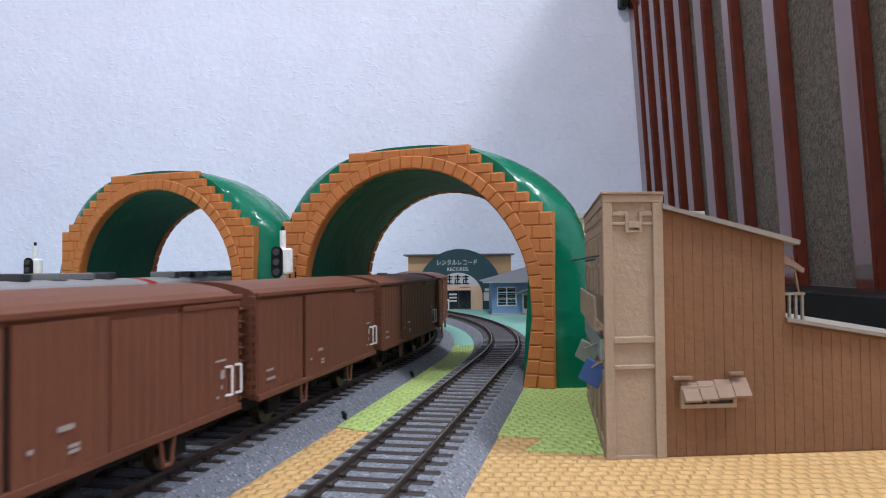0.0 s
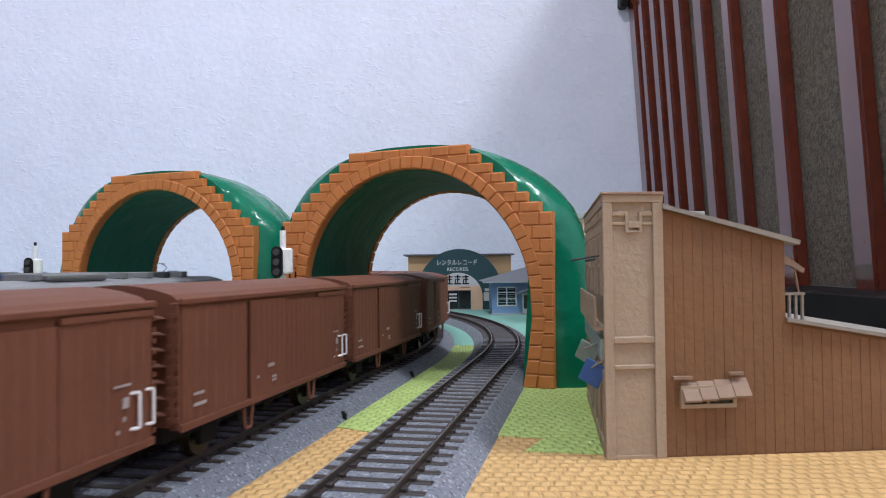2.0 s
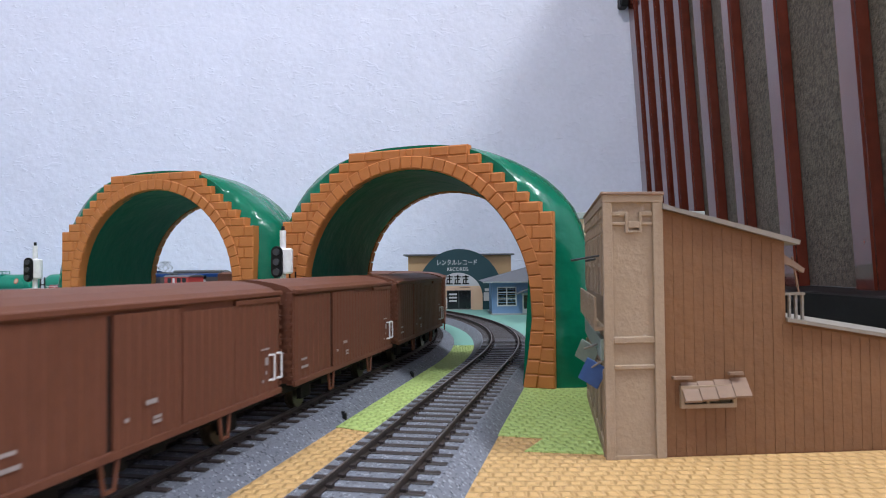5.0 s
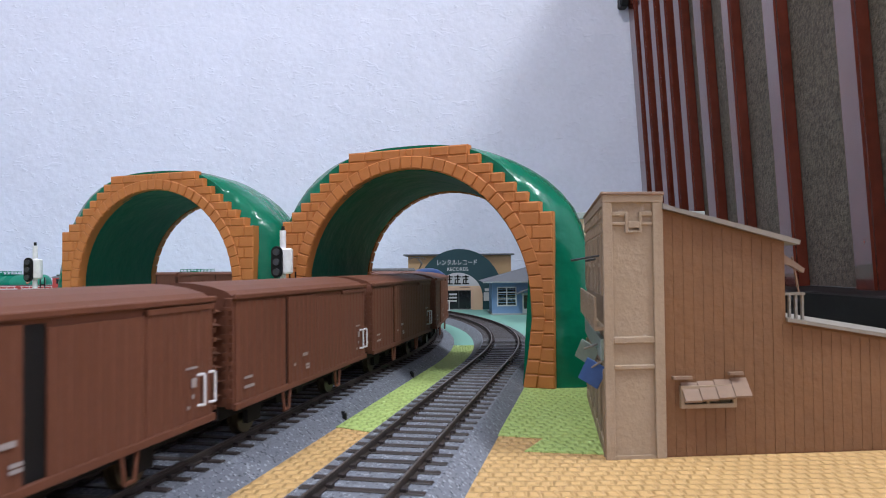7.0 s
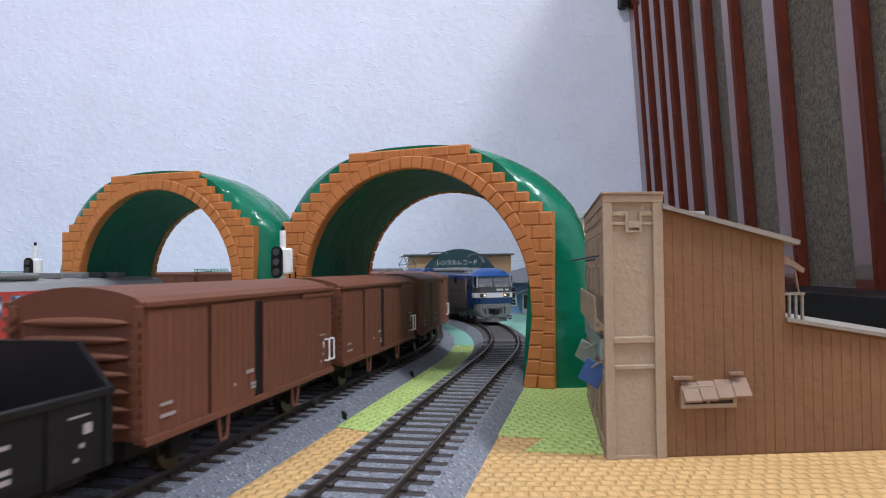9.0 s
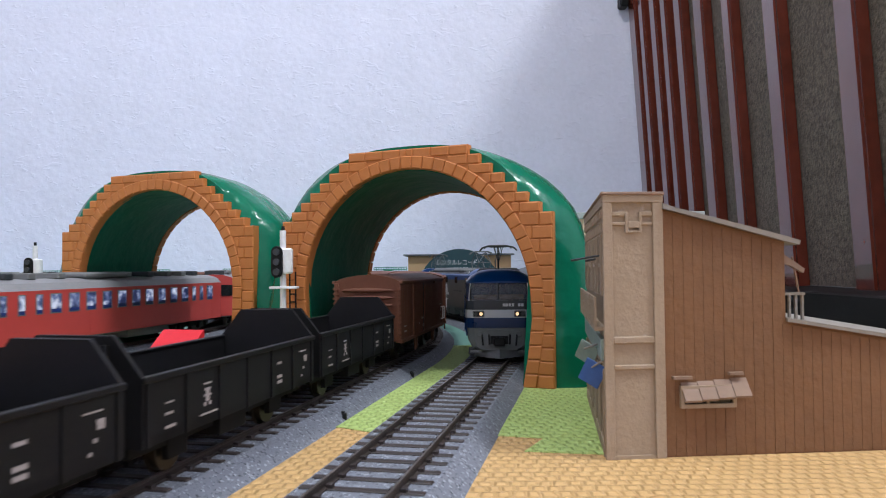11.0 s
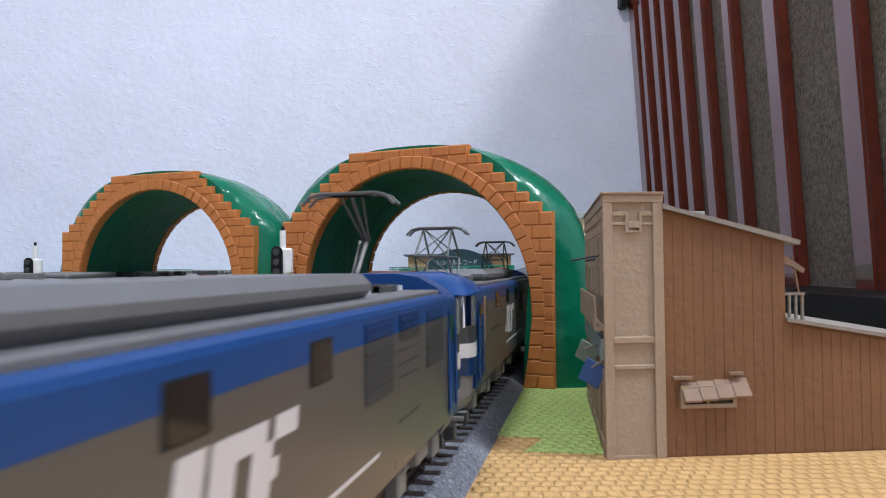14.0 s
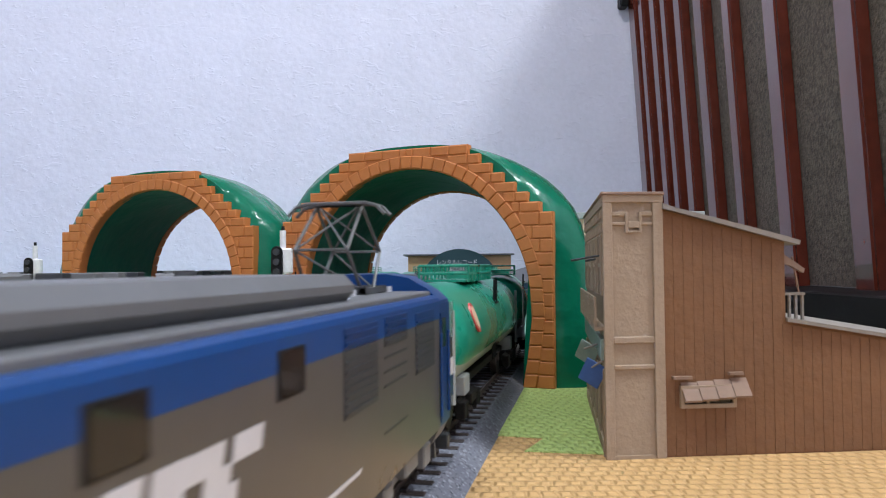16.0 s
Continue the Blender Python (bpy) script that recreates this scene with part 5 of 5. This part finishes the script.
def diesel_loco():
    t = thing("diesel_locomotive", "red and grey model diesel locomotive with white handrails", "locomotive", "boxcar train")
    part("frame", boxes((-16, 16, -76, 76, 9, 13)), "ef_dark", t)
    part("hood", boxes((-10.5, 10.5, 23, 75, 13, 25), (-10.5, 10.5, -75, -23, 13, 25), bev=1.0), "red", t, "red hood")
    part("hood_top", boxes((-10, 10, 23, 74, 25, 26.2), (-10, 10, -74, -23, 25, 26.2), bev=0.6), "ef_roof", t)
    part("cab", boxes((-17, 17, -23, 23, 13, 37.4), bev=0.5), "red", t)
    bm = bmesh.new()
    prism(bm, [(-17.6, 37.2), (-12, 39.4), (0, 40.4), (12, 39.4), (17.6, 37.2)], "y", -25, 25)
    part("cab_roof", bm, "ef_roof", t)
    part("chimney", boxes((-5, 5, 16, 24, 39.6, 42.4), bev=0.6), "ef_dark", t)
    for sx in (-1, 1):
        x0, x1 = sorted((sx * 17, sx * 17.2))
        for y in (-15, -5, 13):
            part("cab_window", boxes((x0, x1, y - 3.6, y + 3.6, 28, 35.4)), "darkglass", t)
        part("cab_door", boxes((x0, x1, 3, 7, 14, 35.4)), "white", t)
        part("handrail", tubes(0.5, ((sx * 16, -75, 24), (sx * 16, -24, 24)), ((sx * 16, 24, 24), (sx * 16, 75, 24)), *[((sx * 16, s * (25 + 12 * i), 13), (sx * 16, s * (25 + 12 * i), 24)) for s in (-1, 1) for i in range(5)]), "white", t, "white handrail")
        x0, x1 = sorted((sx * 10.5, sx * 10.7))
        part("white_stripe", boxes((x0, x1, 23, 75, 19, 21), (x0, x1, -75, -23, 19, 21)), "white", t)
    for y in (-52, 48):
        bogie(t, y, "boxdark", 14, 11)
    return t


def railcar(front_lit=True):
    t = thing("railcar", "vermilion model diesel railcar with grey roof and lit windows", "railcar", "red railcar train")
    W, LN = 17.8, 125.0
    prof = [(-W, 9.5), (-W, 37.5), (-W * 0.8, 41.4), (-W * 0.4, 43.3), (0, 43.8), (W * 0.4, 43.3), (W * 0.8, 41.4), (W, 37.5), (W, 9.5)]
    bm = bmesh.new()
    prism(bm, prof, "y", -LN, LN)
    for f in bm.faces:
        f.material_index = 1 if f.normal.z > 0.3 else 0
    part("body", bm, ["red", "red_roof"], t)
    for i, y in enumerate((-104, -88, -70, -48, -24, -6, 12, 36, 58, 74, 92)):
        bm = bmesh.new()
        box(bm, -8, 8, y - 3.2, y + 3.2, 43.4, 47.0, bev=0.5)
        part("roof_unit", bm, "ef_lgrey" if i % 3 else "ef_dark", t)
    part("roof_cooler", boxes((-11, 11, -20, 20, 43.2, 47.2), bev=1.4), "ef_lgrey", t)
    for sx in (-1, 1):
        ys = [-108, -96, -86, -74, -60, -46, -32, -18, -4, 10, 24, 38, 52, 64, 76, 88, 98, 108]
        for i, y in enumerate(ys):
            w = 1.9 if i in (1, 2, 13, 14, 15) else 3.7
            x0, x1 = sorted((sx * W, sx * (W + 0.3)))
            wf = part("window_frame", boxes((x0, x1, y - w - 0.6, y + w + 0.6, 24.4, 35.6)), "ef_lgrey", t)
            x0, x1 = sorted((sx * W, sx * (W + 0.36)))
            part("window_pane", boxes((x0, x1, y - w, y + w, 27.0, 35)), "winlit", wf, "lit passenger window")
            part("seat_back", boxes((x0, x1, y - w, y + w, 25, 27.0)), "winblue", wf)
        x0, x1 = sorted((sx * W, sx * (W + 0.25)))
        for y in (-116, 116, 20):
            part("door", boxes((x0, x1, y - 5, y + 5, 10.5, 36), bev=0.1), "red", t)
    for sy in (-1, 1):
        y0, y1 = sorted((sy * LN, sy * (LN + 0.4)))
        part("front_window", boxes((-15, -6, y0, y1, 26, 35), (6, 15, y0, y1, 26, 35), (-3.4, 3.4, y0, y1, 24, 35)), "darkglass", t)
        part("headlight", boxes((-4, 4, y0, y1 + (0.4 if sy > 0 else 0), 37.5, 40.5)), "lamp_white" if sy > 0 else "ef_lgrey", t, "lit white headlight box" if sy > 0 else "")
    part("skirt_gear", boxes((-14, 14, -60, -15, 4, 9.6), (-14, 14, 10, 55, 4, 9.6), (-13, 13, -115, 115, 8, 9.8)), "ef_lgrey", t)
    for y in (-88, 88):
        bogie(t, y, "boxdark", 15, 13)
    return t


# ---- tracks and trains ----
railway("dark-sleepered model track on grey ballast, outer line", 0.0, -560, 2900, -360, 760)
railway("dark-sleepered model track on grey ballast, inner line", 58.2, -560, 2500, -360, 320, foot=23.2)
railway("dark-sleepered model branch track on grey ballast", 0.0, -1500, 1900, -120, 150, along3)
railway("second dark-sleepered model branch track on grey ballast", -58.2, -1200, 1900, -120, 150, along3)


def at_times(table, t):
    return float(np.interp(t, [r[0] for r in table], [r[1] for r in table]))


TIMES = [0.25 * i for i in range(65)]
# front of the oil train on the outer line
OIL = [(0, 1355), (0.5, 1268), (1.5, 1075), (2.5, 895), (3.5, 765), (5.4, 562), (7.4, 374), (8.2, 293), (8.6, 253), (9.0, 211), (9.2, 188), (10.25, 70), (11.3, -58), (11.5, -82),
       (12.0, -155), (12.5, -226), (13.0, -289), (13.5, -352), (14.0, -410), (14.5, -474), (15.0, -528), (15.5, -589), (16.0, -649)]
REAR_BOX = (-229.8, 9.2, 99.3)
TRAINS = []


def ride(ob, line, d, base, back, centre):
    TRAINS.append((ob, line, d, base, back, centre))


def build_trains():
    e = electric_loco(True)
    ride(e, along, 0.0, 144, True, lambda t: at_times(OIL, t) + 110)
    e2 = electric_loco(False)
    ride(e2, along, 0.0, 144, True, lambda t: at_times(OIL, t) + 340)
    tk = tank_wagon()
    for k in range(6):
        ob = tk if k == 0 else copy_thing(tk, Matrix.Identity(4))
        ride(ob, along, 0.0, 108, True, lambda t, k=k: at_times(OIL, t) + 542 + 173 * k)
    plain, ajar = boxcar(), boxcar(True)
    tagged(ajar, "reddish-brown ribbed model boxcar with one door ajar")
    rear = lambda t: REAR_BOX[0] + REAR_BOX[2] * (t - REAR_BOX[1])
    used = set()
    for k in range(12):
        src = ajar if k in (0, 1) else plain
        ob = src if src.name not in used else copy_thing(src, Matrix.Identity(4))
        used.add(src.name)
        ride(ob, along, 58.2, 66, False, lambda t, k=k: rear(t) + 59 + 118 * k)
    dl = diesel_loco()
    for k in range(2):
        ob = dl if k == 0 else copy_thing(dl, Matrix.Identity(4))
        ride(ob, along, 58.2, 100, False, lambda t, k=k: rear(t) + 1416 + 78 + 158 * k)
    g = gondola()
    for k in range(4):
        ob = g if k == 0 else copy_thing(g, Matrix.Identity(4))
        ride(ob, along, 58.2, 52, False, lambda t, k=k: rear(t) - 50.2 - 97.5 * k)
    v = brake_van()
    ride(v, along, 58.2, 48, False, lambda t: rear(t) - 4 * 97.5 - 51.2)
    r = railcar()
    for k in range(4):
        ob = r if k == 0 else copy_thing(r, Matrix.Identity(4))
        ride(ob, along3, 0.0, 176, k in (1, 3), lambda t, k=k: -36 + 166 * (max(t, 5.0) - 11.3) + 382 - 257 * k)
    for k in (-1, 0, 1):
        ob = copy_thing(r, Matrix.Identity(4))
        ride(ob, along3, -58.2, 176, k < 1, lambda t, k=k: max(121 - 215 * t, -760) + 254 * k)
    for k in range(2):
        ob = copy_thing(r, Matrix.Identity(4))
        ride(ob, along3, -58.2, 176, True, lambda t, k=k: min(1300.0, 106 - 215 * (t - 15.0)) + 254 * k)


build_trains()


def motions():
    for ob, line, d, base, back, centre in TRAINS:
        walk(ob, [(t, on_line(line, centre(t), d, base, back)) for t in TIMES])


motions()
